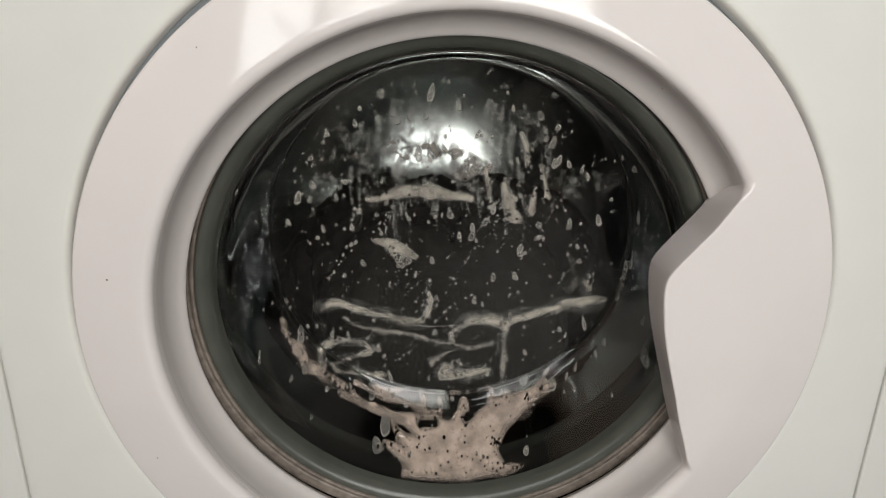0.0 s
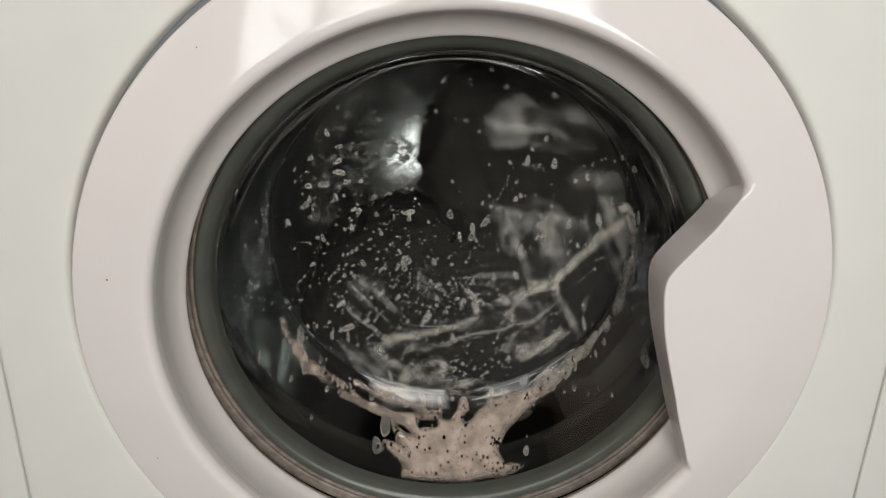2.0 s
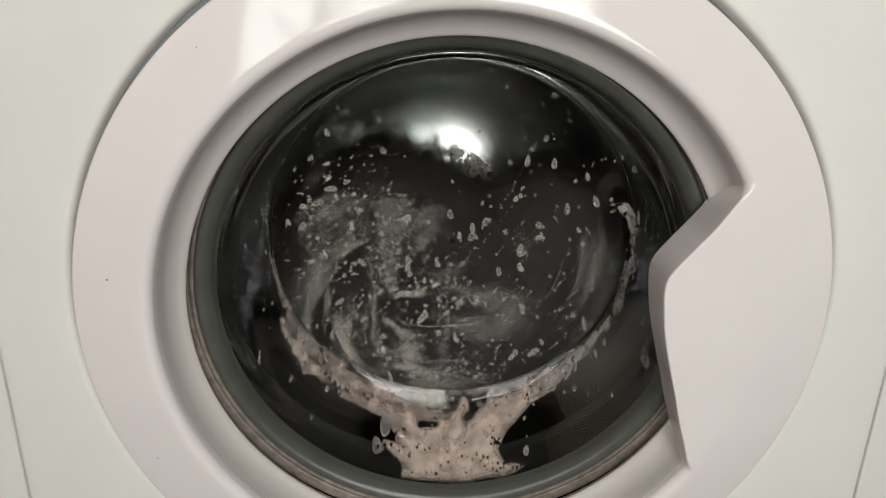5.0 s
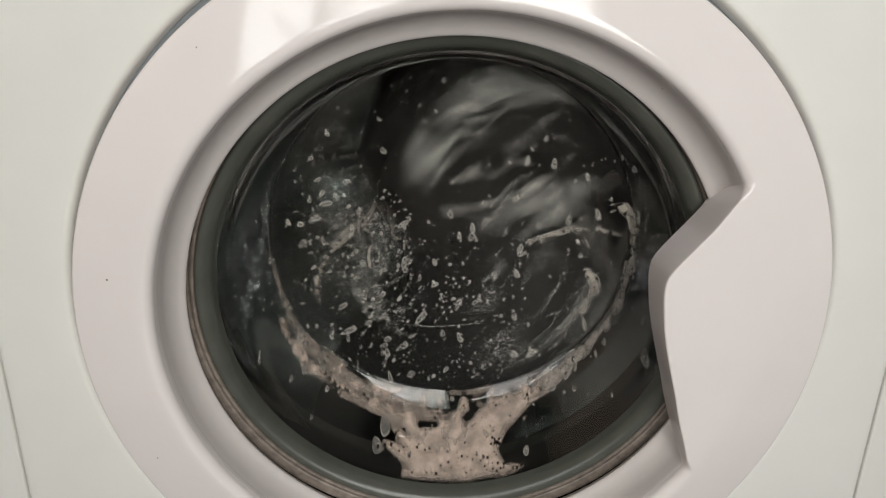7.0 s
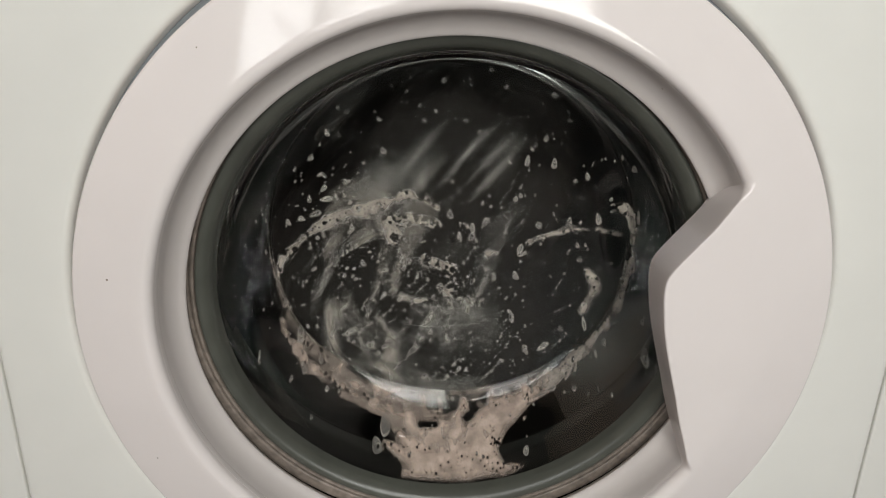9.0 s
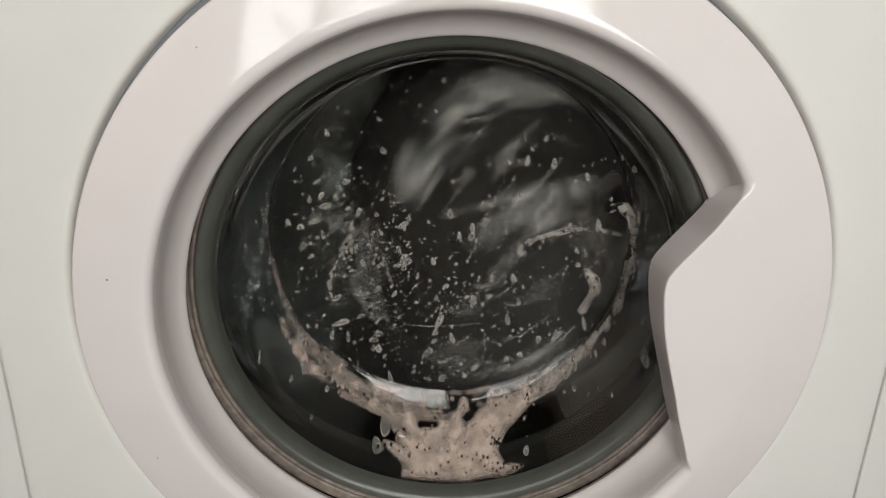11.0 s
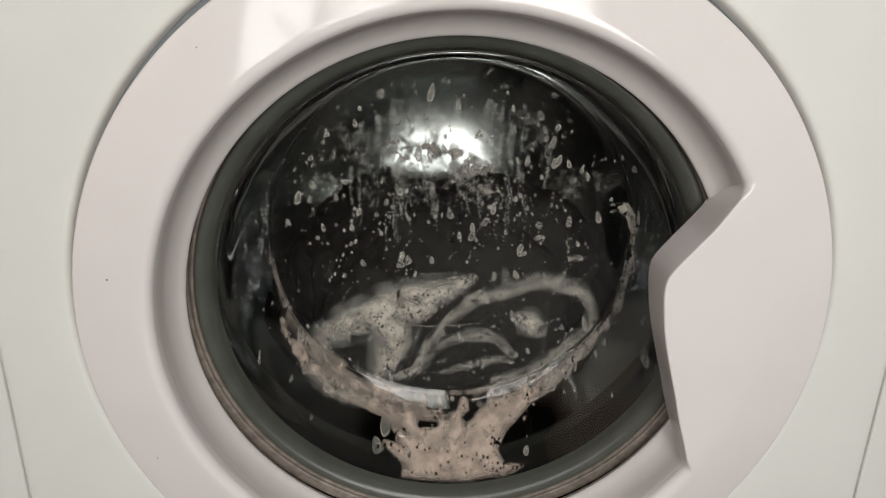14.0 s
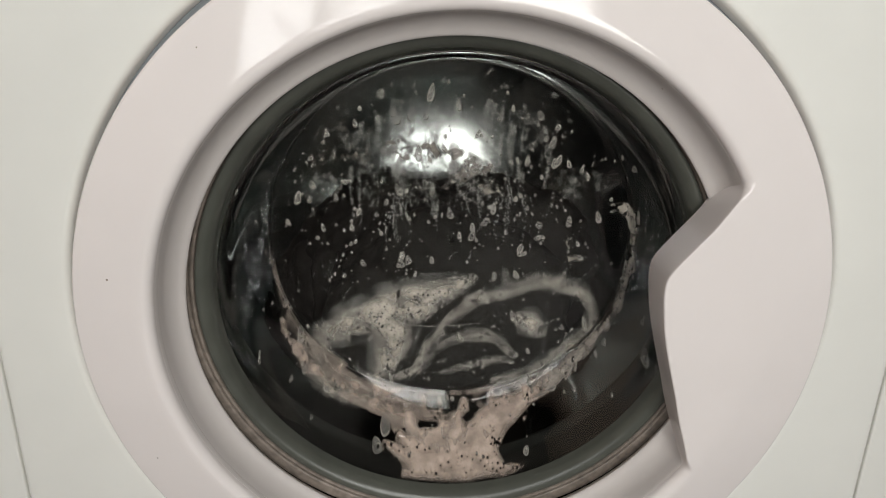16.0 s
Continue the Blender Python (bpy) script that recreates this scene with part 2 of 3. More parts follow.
def bowl_mesh():
    verts, faces = revolve(BOWL + INNER[::-1], 192, True)
    me = mesh_from("glass_bowl", [(x, y, z * (1 - (z < 0) * SQUASH * flatten(y)) + LIFT * lift(y)) for x, y, z in verts], faces)
    bm = bmesh.new()
    bm.from_mesh(me)
    bmesh.ops.remove_doubles(bm, verts=bm.verts, dist=1e-5)
    bmesh.ops.recalc_face_normals(bm, faces=bm.faces)
    for f in bm.faces:
        f.smooth = True
    return bm


bowl = part("glass_bowl", bowl_mesh(), GLASS, door, "clear deep glass bowl wet with suds")
bowl.visible_shadow = False

# gasket and drum
lathe("gasket", smooth_profile([(0.172, 0.033), (0.1790, 0.042), (0.1830, 0.060), (0.1850, 0.075), (0.1880, 0.095), (0.1890, 0.108), (0.1870, 0.1135), (0.1845, 0.118), (0.1860, 0.1225)], 4), RUBBER, machine, "dark grey folded rubber door gasket")
lathe("tub", [(0.189, 0.106), (0.275, 0.115), (0.275, 0.48), (0.0, 0.49)], RUBBER, machine, "dark tub round the drum")
drum = new("drum")
drum.parent = machine
drum.location = (0, 0, -0.04)
tagged(drum, "turning stainless steel drum")
lathe("drum_shell", smooth_profile([(0.188, 0.124), (0.192, 0.119), (0.230, 0.120), (0.240, 0.130), (0.240, 0.365), (0.235, 0.374)], 4), STEEL, drum)
lathe("drum_back", smooth_profile([*[(r / 1000, 0.29 + 0.05 * r / 1000 + 1.3 * (r / 1000) ** 2) for r in (236, 200, 160, 120, 80, 40, 1)]], 6), STEEL, drum)
for k in range(3):
    a = radians(90 + 120 * k)
    lifter = part("lifter", box(-0.03, 0.03, 0.15, 0.36, 0.195, 0.2405, 0.012), STEEL, drum)
    lifter.rotation_euler = (0, a + 1.0, 0)

for side, x0, x1 in ((-1, -0.90, -0.2976), (1, 0.2976, 0.90)):
    cab = tagged(new("cabinet"), "plain white cabinet standing beside the washing machine", "cabinet", "cabinets beside the machine")
    part("body", box(x0, x1, 0.03, 0.56, 0.0, 0.84, 0.002), ENAMEL, cab)
    part("door", box(x0, x1, PANEL_Y + 0.0010, 0.0295, 0.02, 0.84, 0.0015), ENAMEL, cab)

SPECK = material("dried_speck", (0.22, 0.16, 0.12), 0.6, grain=0.2, scale=900)
rng = random.Random(5)
for deg, r, size in ((171.3, 0.2165, 0.8), (160.4, 0.1905, 0.5), (206.0, 0.2210, 0.6), (215.0, 0.1890, 0.5), (52.0, 0.1890, 0.6), (131.0, 0.2260, 0.5), (-38.0, 0.1900, 0.6)):
    bm = bmesh.new()
    bmesh.ops.create_icosphere(bm, subdivisions=2, radius=0.0008 * size)
    for v in bm.verts:
        v.co = Vector((v.co.x * rng.uniform(0.8, 1.2), v.co.y * 0.35, v.co.z * rng.uniform(0.8, 1.3)))
    a = radians(deg)
    y = ring_y(r) if r > 0.195 else 0.0062
    speck = part("speck", bm, SPECK, door, "tiny dried brown speck")
    speck.location = (r * math.cos(a), y, r * math.sin(a))


def sill_plant():
    """A leafless houseplant on the sill; its stems show in the door's gloss."""
    plant = tagged(new("houseplant"), "bare curved houseplant stems in a clay pot on the window sill", "plant")
    x, y, z = WIN[0] + 0.06, WALL_Y + 0.09, WIN[1] - WIN[3] / 2
    plant.location = (x, y, z)
    bark = material("plant_stem", (0.10, 0.09, 0.06), 0.7, grain=0.3, scale=80)
    clay = material("clay_pot", (0.32, 0.15, 0.09), 0.8, grain=0.1, scale=60)
    pot = [(0.0, 0.0), (0.055, 0.0), (0.072, 0.10), (0.078, 0.10), (0.078, 0.125), (0.066, 0.125), (0.062, 0.105), (0.0, 0.105)]
    verts, faces = revolve(pot, 40)
    part("pot", mesh_from("pot", [(vx, vz, vy) for vx, vy, vz in verts], faces), clay, plant)
    for k, (lean, height, bend) in enumerate(((-0.16, 0.62, 0.10), (0.02, 0.75, -0.07), (0.20, 0.55, -0.12), (-0.30, 0.40, 0.04), (0.10, 0.36, 0.14))):
        cv = bpy.data.curves.new("stem", "CURVE")
        cv.dimensions, cv.bevel_depth, cv.bevel_resolution = "3D", 0.026, 3
        sp = cv.splines.new("BEZIER")
        sp.bezier_points.add(2)
        for i, p in enumerate(sp.bezier_points):
            u = i / 2
            p.co = (lean * u + bend * math.sin(math.pi * u), 0.01 * k * u, 0.11 + height * u)
            p.radius = 1.2 - 0.8 * u
            p.handle_left_type = p.handle_right_type = "AUTO"
        me_ob = bpy.data.objects.new("stem_curve", cv)
        me = bpy.data.meshes.new_from_object(me_ob)
        bpy.data.objects.remove(me_ob)
        part("stem", me, bark, plant)
    tagged(part("window_sill", box(WIN[0] - WIN[2] / 2 - 0.03, WIN[0] + WIN[2] / 2 + 0.03, WALL_Y, WALL_Y + 0.18, z - 0.03, z - 0.0005, 0.004), FRAME), "white painted window sill", "sill", kind="structure")


sill_plant()

# ---- suds: one generator for all foam ----
FOAM = bpy.data.materials.new("soap_foam")
FILM = bpy.data.materials.new("soap_film")
DROP = bpy.data.materials.new("soap_drops")
SMEAR = bpy.data.materials.new("foam_smear_on_cloth")
THIN = bpy.data.materials.new("thin_arc_foam")
PATCH = bpy.data.materials.new("bubbly_foam_on_cloth")
POOLED = bpy.data.materials.new("pooled_foam")


def foam_material(m, colour, alpha_low, alpha_high, size, pores=0.42):
    m.use_nodes = True
    n, l = m.node_tree.nodes, m.node_tree.links
    b = n["Principled BSDF"]
    b.inputs["Roughness"].default_value = 0.45
    b.inputs["Specular IOR Level"].default_value = 0.3
    co = n.new("ShaderNodeTexCoord")
    cells = n.new("ShaderNodeTexVoronoi")
    cells.inputs["Scale"].default_value = size
    cloud = n.new("ShaderNodeTexNoise")
    cloud.inputs["Scale"].default_value, cloud.inputs["Detail"].default_value = 90, 5
    for tex in (cells, cloud):
        l.new(co.outputs["Object"], tex.inputs["Vector"])
    dot = n.new("ShaderNodeMapRange")
    dot.inputs[1].default_value, dot.inputs[2].default_value, dot.inputs[3].default_value, dot.inputs[4].default_value = 0.08, 0.40, pores, 1.05
    l.new(cells.outputs["Distance"], dot.inputs[0])
    var = n.new("ShaderNodeMapRange")
    var.inputs[1].default_value, var.inputs[2].default_value, var.inputs[3].default_value, var.inputs[4].default_value = 0.3, 0.7, 0.72, 1.08
    l.new(cloud.outputs[0], var.inputs[0])
    both = n.new("ShaderNodeMath")
    both.operation = "MULTIPLY"
    l.new(dot.outputs[0], both.inputs[0])
    l.new(var.outputs[0], both.inputs[1])
    mul = n.new("ShaderNodeVectorMath")
    mul.operation = "SCALE"
    mul.inputs[0].default_value = colour
    l.new(both.outputs[0], mul.inputs["Scale"])
    l.new(mul.outputs[0], b.inputs["Base Color"])
    alpha = n.new("ShaderNodeMapRange")
    alpha.inputs[1].default_value, alpha.inputs[2].default_value, alpha.inputs[3].default_value, alpha.inputs[4].default_value = 0.35, 0.62, alpha_low, alpha_high
    l.new(cloud.outputs[0], alpha.inputs[0])
    dense = n.new("ShaderNodeAttribute")
    dense.attribute_name = "dense"
    thin = n.new("ShaderNodeMath")
    thin.operation = "MULTIPLY"
    l.new(alpha.outputs[0], thin.inputs[0])
    l.new(dense.outputs["Fac"], thin.inputs[1])
    l.new(thin.outputs[0], b.inputs["Alpha"])
    bp = n.new("ShaderNodeBump")
    bp.inputs["Strength"].default_value, bp.inputs["Distance"].default_value = 0.5, 0.0006
    l.new(cells.outputs["Distance"], bp.inputs["Height"])
    l.new(bp.outputs[0], b.inputs["Normal"])


foam_material(FOAM, (0.19, 0.170, 0.150), 0.60, 1.0, 520)
foam_material(THIN, (0.33, 0.268, 0.226), 0.28, 0.95, 900, 0.75)
foam_material(POOLED, (0.35, 0.280, 0.235), 0.80, 1.0, 1100, 0.84)
foam_material(PATCH, (0.255, 0.233, 0.204), 0.34, 1.0, 900, 0.65)
foam_material(DROP, (0.180, 0.169, 0.154), 0.58, 0.95, 900)
foam_material(FILM, (0.20, 0.196, 0.182), 0.05, 0.44, 500, 0.7)
foam_material(SMEAR, (0.235, 0.225, 0.205), 0.12, 0.60, 500, 0.7)
INNER_PATH = INNER[::-1]
INNER_R = np.array([p[0] for p in INNER_PATH])
INNER_Y = np.array([p[1] for p in INNER_PATH])
INNER_S = np.concatenate([[0], np.cumsum(np.hypot(np.diff(INNER_R), np.diff(INNER_Y)))])


def value_noise(a, b, seed):
    """Smooth noise in -1..1 on arrays of places, one cell per unit."""
    def h(i, j):
        v = np.sin(i * 127.1 + j * 311.7 + seed * 74.7) * 43758.5453
        return v - np.floor(v)
    i, j = np.floor(a), np.floor(b)
    u, v = a - i, b - j
    u, v = u * u * (3 - 2 * u), v * v * (3 - 2 * v)
    return 2 * ((h(i, j) * (1 - u) + h(i + 1, j) * u) * (1 - v) + (h(i, j + 1) * (1 - u) + h(i + 1, j + 1) * u) * v) - 1


def on_bowl(a, b, off):
    """Place on the drum side of the glass bowl, off metres behind it, relative to the bowl's lifted axis."""
    rho = np.hypot(a, b) + 1e-9
    r, y = np.interp(rho, INNER_S, INNER_R), np.interp(rho, INNER_S, INNER_Y)
    r2, y2 = np.interp(rho + 0.002, INNER_S, INNER_R), np.interp(rho + 0.002, INNER_S, INNER_Y)
    dr, dy = r2 - r, y2 - y
    k = np.hypot(dr, dy) + 1e-9
    r, y = r - dy / k * -off, y + dr / k * off
    q = np.clip((y - 0.030) / 0.055, 0, 1)
    q, z, k = q * q * (3 - 2 * q), r * b / rho, np.clip((y - 0.0815) / 0.004, 0, 1)
    return np.stack([r * a / rho, y, z * (1 - (z < 0) * SQUASH * k * k * (3 - 2 * k)) + LIFT * q - LIFT], 1)


def on_plane(a, b, off):
    return np.stack([a, np.zeros_like(a) + off, b], 1)


def foam_mesh(name, field, bounds, place, cell=0.0008, thick=0.0022, soft=0.001, rim=0.0):
    """A sheet of suds with edges and thickness where field > 0."""
    a0, a1, b0, b1 = bounds
    na, nb = int((a1 - a0) / cell), int((b1 - b0) / cell)
    A, B = np.meshgrid(a0 + cell * np.arange(na + 1), b0 + cell * np.arange(nb + 1), indexing="ij")
    F, G = field(A, B)
    centre = (F[:-1, :-1] + F[1:, :-1] + F[:-1, 1:] + F[1:, 1:]) / 4
    ii, jj = np.nonzero(centre > 0)
    w = nb + 1
    quads = np.stack([ii * w + jj, (ii + 1) * w + jj, (ii + 1) * w + jj + 1, ii * w + jj + 1], 1)
    used, inv = np.unique(quads, return_inverse=True)
    quads = inv.reshape(quads.shape)
    count = len(used)
    corner = np.bincount(quads.ravel(), minlength=count) < 4
    ga, gb = np.gradient(F, cell)
    f, ga, gb = F.ravel()[used], ga.ravel()[used], gb.ravel()[used]
    step = np.clip(-f / (ga * ga + gb * gb + 1e-6), -0.7 * cell, 0.7 * cell) * corner
    step_a, step_b = np.clip(step * ga, -0.7 * cell, 0.7 * cell), np.clip(step * gb, -0.7 * cell, 0.7 * cell)
    a, b = A.ravel()[used] + step_a, B.ravel()[used] + step_b
    depth = 0.0003 + thick * np.clip(np.where(corner, 0, f) / 0.004, 0, 1) ** 0.5
    verts = np.concatenate([place(a, b, 0.0003 + 0 * depth), place(a, b, 0.0003 + depth)])
    edges = {}
    for q in quads.tolist():
        for k in range(4):
            e = (q[k], q[(k + 1) % 4])
            if (e[1], e[0]) in edges:
                del edges[(e[1], e[0])]
            else:
                edges[e] = 1
    faces = quads.tolist() + [[v + count for v in q[::-1]] for q in quads.tolist()] + [[e[1], e[0], e[0] + count, e[1] + count] for e in edges]
    me = mesh_from(name, verts.tolist(), faces)
    f = np.where(corner & (rim > 0), 0, np.maximum(G.ravel()[used], 0))
    dense = np.clip(0.15 + f / soft, 0, 1) if rim == 0 else 1 - rim * np.clip(f / 0.0012, 0, 1)
    me.attributes.new("dense", "FLOAT", "POINT").data.foreach_set("value", np.concatenate([dense, dense]).astype(np.float32))
    return me


def capsule(A, B, p, q):
    (ax, ay, ar), (bx, by, br) = [[v / 1000 for v in s] for s in (p, q)]
    dx, dy = bx - ax, by - ay
    k = np.clip(((A - ax) * dx + (B - ay) * dy) / (dx * dx + dy * dy + 1e-12), 0, 1)
    return ar + (br - ar) * k - np.hypot(A - ax - dx * k, B - ay - dy * k)


def round_stroke(points):
    """Catmull-Rom through a stroke's points, so that it bends without corners."""
    if len(points) < 3:
        return tuple(points)
    p = [points[0], *points, points[-1]]
    out = []
    for a, b, c, d in zip(p, p[1:], p[2:], p[3:]):
        for k in range(4):
            t = k / 4
            out.append(tuple(0.5 * (2 * b[i] + (c[i] - a[i]) * t + (2 * a[i] - 5 * b[i] + 4 * c[i] - d[i]) * t * t + (3 * b[i] - a[i] - 3 * c[i] + d[i]) * t ** 3) for i in range(3)))
    return tuple(out) + (points[-1],)


def froth(strokes, seed, rough=1.0, holes=60, hole_size=0.0016, melt=0.0006, broken=0.0, voids=()):
    """Field of suds along strokes, with a ragged edge and bubbles in it. Strokes: chains of (a, b, radius) in millimetres."""
    rng = random.Random(seed)
    strokes, voids = [round_stroke(s) for s in strokes], [round_stroke(s) for s in voids]
    flat = [p for s in strokes for p in s]
    bub = []
    for _ in range(holes):
        s = rng.choice(strokes)
        k = rng.randrange(len(s))
        p, q, t = s[k], s[min(len(s) - 1, k + 1)], rng.random()
        r = (p[2] + q[2]) / 2
        bub.append(((p[0] + (q[0] - p[0]) * t + rng.uniform(-1, 1) * r) / 1000, (p[1] + (q[1] - p[1]) * t + rng.uniform(-1, 1) * r) / 1000, hole_size * (0.30 + 0.70 * rng.random() ** 3)))

    beads = []                          # bubbles that swell the edge
    for _ in range(holes // 2):
        s = rng.choice(strokes)
        k = rng.randrange(len(s))
        p, q, t, a = s[k], s[min(len(s) - 1, k + 1)], rng.random(), rng.uniform(0, 6.283)
        r = (p[2] + (q[2] - p[2]) * t) * 0.97
        beads.append(((p[0] + (q[0] - p[0]) * t + r * math.cos(a)) / 1000, (p[1] + (q[1] - p[1]) * t + r * math.sin(a)) / 1000, rng.uniform(0.0004, 0.0013)))

    def field(A, B):
        P, Q = 0.8 * A + 0.6 * B, 0.8 * B - 0.6 * A
        wa = A + rough * (0.0026 * value_noise(A / 0.018, B / 0.018, seed) + 0.0006 * value_noise(P / 0.006, Q / 0.006, seed + 5))
        wb = B + rough * (0.0026 * value_noise(A / 0.018, B / 0.018, seed + 11) + 0.0006 * value_noise(P / 0.006, Q / 0.006, seed + 17))
        f = np.full(A.shape, -1.0)
        for s in strokes:
            one = np.full(A.shape, -1.0)
            for p, q in zip(s, s[1:] if len(s) > 1 else s):
                one = np.maximum(one, capsule(wa, wb, p, q))
            f = np.maximum(f, one) + np.maximum(melt - np.abs(f - one), 0) ** 2 / (4 * melt)
        f = f + 0.0010 * rough * value_noise(Q / 0.010, P / 0.010, seed + 8) + 0.00015 * rough * value_noise(P / 0.003, Q / 0.003, seed + 3)
        f = f + broken * (value_noise(A / 0.011, B / 0.011, seed + 21) + 0.5 * value_noise(P / 0.005, Q / 0.005, seed + 23))
        for x, y, r in beads:
            i0, i1 = np.searchsorted(A[:, 0], (x - r - .002, x + r + .002))
            j0, j1 = np.searchsorted(B[0], (y - r - .002, y + r + .002))
            near = f[i0:i1, j0:j1]
            f[i0:i1, j0:j1] = np.where(near > -0.0022, np.maximum(near, r - np.hypot(A[i0:i1, j0:j1] - x, B[i0:i1, j0:j1] - y)), near)
        for s in voids:
            for p, q in zip(s, s[1:]):
                f = np.minimum(f, -capsule(wa, wb, p, q))
        whole = f
        for x, y, r in bub:
            i0, i1 = np.searchsorted(A[:, 0], (x - r - .003, x + r + .003))
            j0, j1 = np.searchsorted(B[0], (y - r - .003, y + r + .003))
            f = f.copy() if f is whole else f
            d = np.hypot(A[i0:i1, j0:j1] - x, (B[i0:i1, j0:j1] - y) * 0.85) - r
            f[i0:i1, j0:j1] = np.minimum(f[i0:i1, j0:j1], d)
        return f, whole
    m = 0.012
    bounds = (min(p[0] - p[2] for p in flat) / 1000 - m, max(p[0] + p[2] for p in flat) / 1000 + m, min(p[1] - p[2] for p in flat) / 1000 - m, max(p[1] + p[2] for p in flat) / 1000 + m)
    return field, bounds


def drops(count, region, seed, size=0.0018, long=1.6, holes=0.35):
    """Field of separate drops: region(rng) gives a place; most are small, some hang long, some hold a bubble."""
    rng = random.Random(seed)
    made = []
    for _ in range(count):
        a, b = region(rng)
        r = min(size * (0.30 + rng.expovariate(2.0)), size * 1.9)
        made.append((a, b, r, 1 + (long - 1) * rng.random() * min(1.6, r / size), rng.random() < holes and r > size, rng.uniform(-0.3, 0.3)))

    def field(A, B):
        f = np.full(A.shape, -0.01)
        wa = A + 0.0003 * value_noise(A / 0.003, B / 0.003, seed)
        wb = B + 0.0004 * value_noise(A / 0.004, B / 0.004, seed + 3)
        for a, b, r, stretch, hole, lean in made:
            i0, i1 = np.searchsorted(A[:, 0], (a - 4 * r - .002, a + 4 * r + .002))
            j0, j1 = np.searchsorted(B[0], (b - 4 * r - .002, b + 4 * r + .002))
            if i0 == i1 or j0 == j1:
                continue
            x, y = wa[i0:i1, j0:j1] - a, wb[i0:i1, j0:j1] - b
            x = x - lean * y
            narrow = 1 + 0.35 * np.clip(y / (r * stretch), -1, 1)
            d = r - np.hypot(x * narrow, y / stretch)
            if hole:
                d = np.minimum(d, np.hypot(x - 0.2 * r, y + 0.2 * r) - 0.3 * r)
            f[i0:i1, j0:j1] = np.maximum(f[i0:i1, j0:j1], d)
        return f, f
    pts = np.array([(m[0], m[1]) for m in made])
    return field, (pts[:, 0].min() - .01, pts[:, 0].max() + .01, pts[:, 1].min() - .012, pts[:, 1].max() + .012)


def sector(t0, t1, r0, r1):
    def place(rng):
        a, r = radians(rng.uniform(t0, t1)), math.sqrt(rng.uniform(r0 * r0, r1 * r1))
        return r * math.cos(a), r * math.sin(a)
    return place


def on_glass(name, field_bounds, mat, label, cell=0.0005, thick=0.002, kind="", soft=0.001, rim=0.0):
    ob = part(name, foam_mesh(name, *field_bounds, on_bowl, cell, thick, soft, rim), mat)
    ob.location = (0, 0, ZC + LIFT)
    return tagged(ob, label, "soap foam", kind=kind)


POOL_CORE = (
    ((-41, -183, 3.4), (2, -187, 3.8), (47, -183, 3.4)),
    ((-28, -175, 9.1), (3, -179, 9.9), (36, -175, 9.1)),
    ((-9, -167, 12.2), (21, -167, 12.9)),
    ((-28, -181, 6.1), (35, -181, 6.1)),
)
POOL_TONGUES = (
    ((26, -164, 13.7), (44, -149, 11.4), (60, -139, 6.8), (73, -128, 2.3), (81, -114, 1.1)),
    ((36, -146, 6.1), (34, -135, 2.7), (30, -128, 1.5)),
    ((48, -141, 5.3), (45, -135, 1.9), (46, -131, 1.1)),
    ((9, -158, 6.8), (12, -150, 4.9), (12, -144, 3.0)),
    ((63, -137, 3.0), (79, -128, 3.4), (87, -123, 1.9)),
    ((-9, -162, 8.4), (-28, -155, 4.9), (-49, -149, 2.7), (-71, -139, 2.3), (-90, -128, 2.7)),
    ((-19, -165, 6.1), (-22, -157, 5.3), (-12, -155, 2.3)),
    ((-24, -173, 6.8), (-38, -164, 4.6), (-46, -158, 3.0), (-49, -154, 1.9)),
    ((-32, -176, 6.1), (-47, -169, 3.8), (-57, -165, 2.7)),
    ((34, -166, 3.8), (43, -165, 1.5)),
    ((43, -180, 5.3), (54, -179, 3.0), (65, -176, 1.5)),
    ((-59, -130, 3.4), (-47, -134, 3.8), (-34, -134, 2.3)),
    ((-77, -124, 1.5), (-47, -139, 1.5), (-20, -147, 2.3), (-7, -149, 3.0), (-7, -142, 2.3)),
    ((-22, -136, 3.4), (-18, -145, 2.3)),
    ((3, -134, 1.5), (12, -132, 1.5)),
)
ARC_LEFT = (
    ((-135, -64, 1.5), (-131, -78, 3.4), (-120, -95, 4.6), (-104, -111, 4.9), (-87, -125, 4.6), (-67, -140, 3.0), (-35, -153, 3.0)),
    ((-101, -107, 1.9), (-96, -120, 1.9), (-84, -128, 2.3)),
)
WIDE_LEFT = (
    ((-133, -12, 1.7), (-133, -35, 2.5), (-125, -66, 3.8), (-110, -91, 5.5), (-87, -114, 7.6), (-61, -135, 9.7), (-35, -152, 10.9), (-7, -161, 13.4)),
    ((-60, -127, 3.8), (-24, -138, 3.4), (12, -137, 3.4), (48, -131, 3.4), (75, -120, 2.9)),
    ((3, -161, 13.4), (31, -154, 10.9), (51, -140, 6.3), (71, -126, 6.7), (90, -113, 3.8)),
    ((31, -154, 6.7), (56, -148, 5.0), (61, -144, 3.4)),
    ((-24, -138, 2.9), (-11, -149, 4.2)),
    ((16, -137, 2.9), (21, -149, 4.2)),
)
BAND = (
    ((-62, 31, 2.7), (-41, 34, 4.6), (-17, 36, 5.7), (11, 33, 3.8)),
    ((23, 56, 2.3), (27, 31, 3.4)),
    ((38, 44, 2.7), (44, 16, 5.3)),
    ((58, 40, 2.3), (55, 23, 3.8)),
    ((63, 57, 1.9), (67, 31, 3.4)),
    ((46, 77, 2.3), (51, 63, 3.4)),
    ((-58, -3, 3.0), (-41, -8, 4.9), (-26, -16, 2.7)),
    ((-46, -8, 3.4), (-41, -17, 2.7)),
)
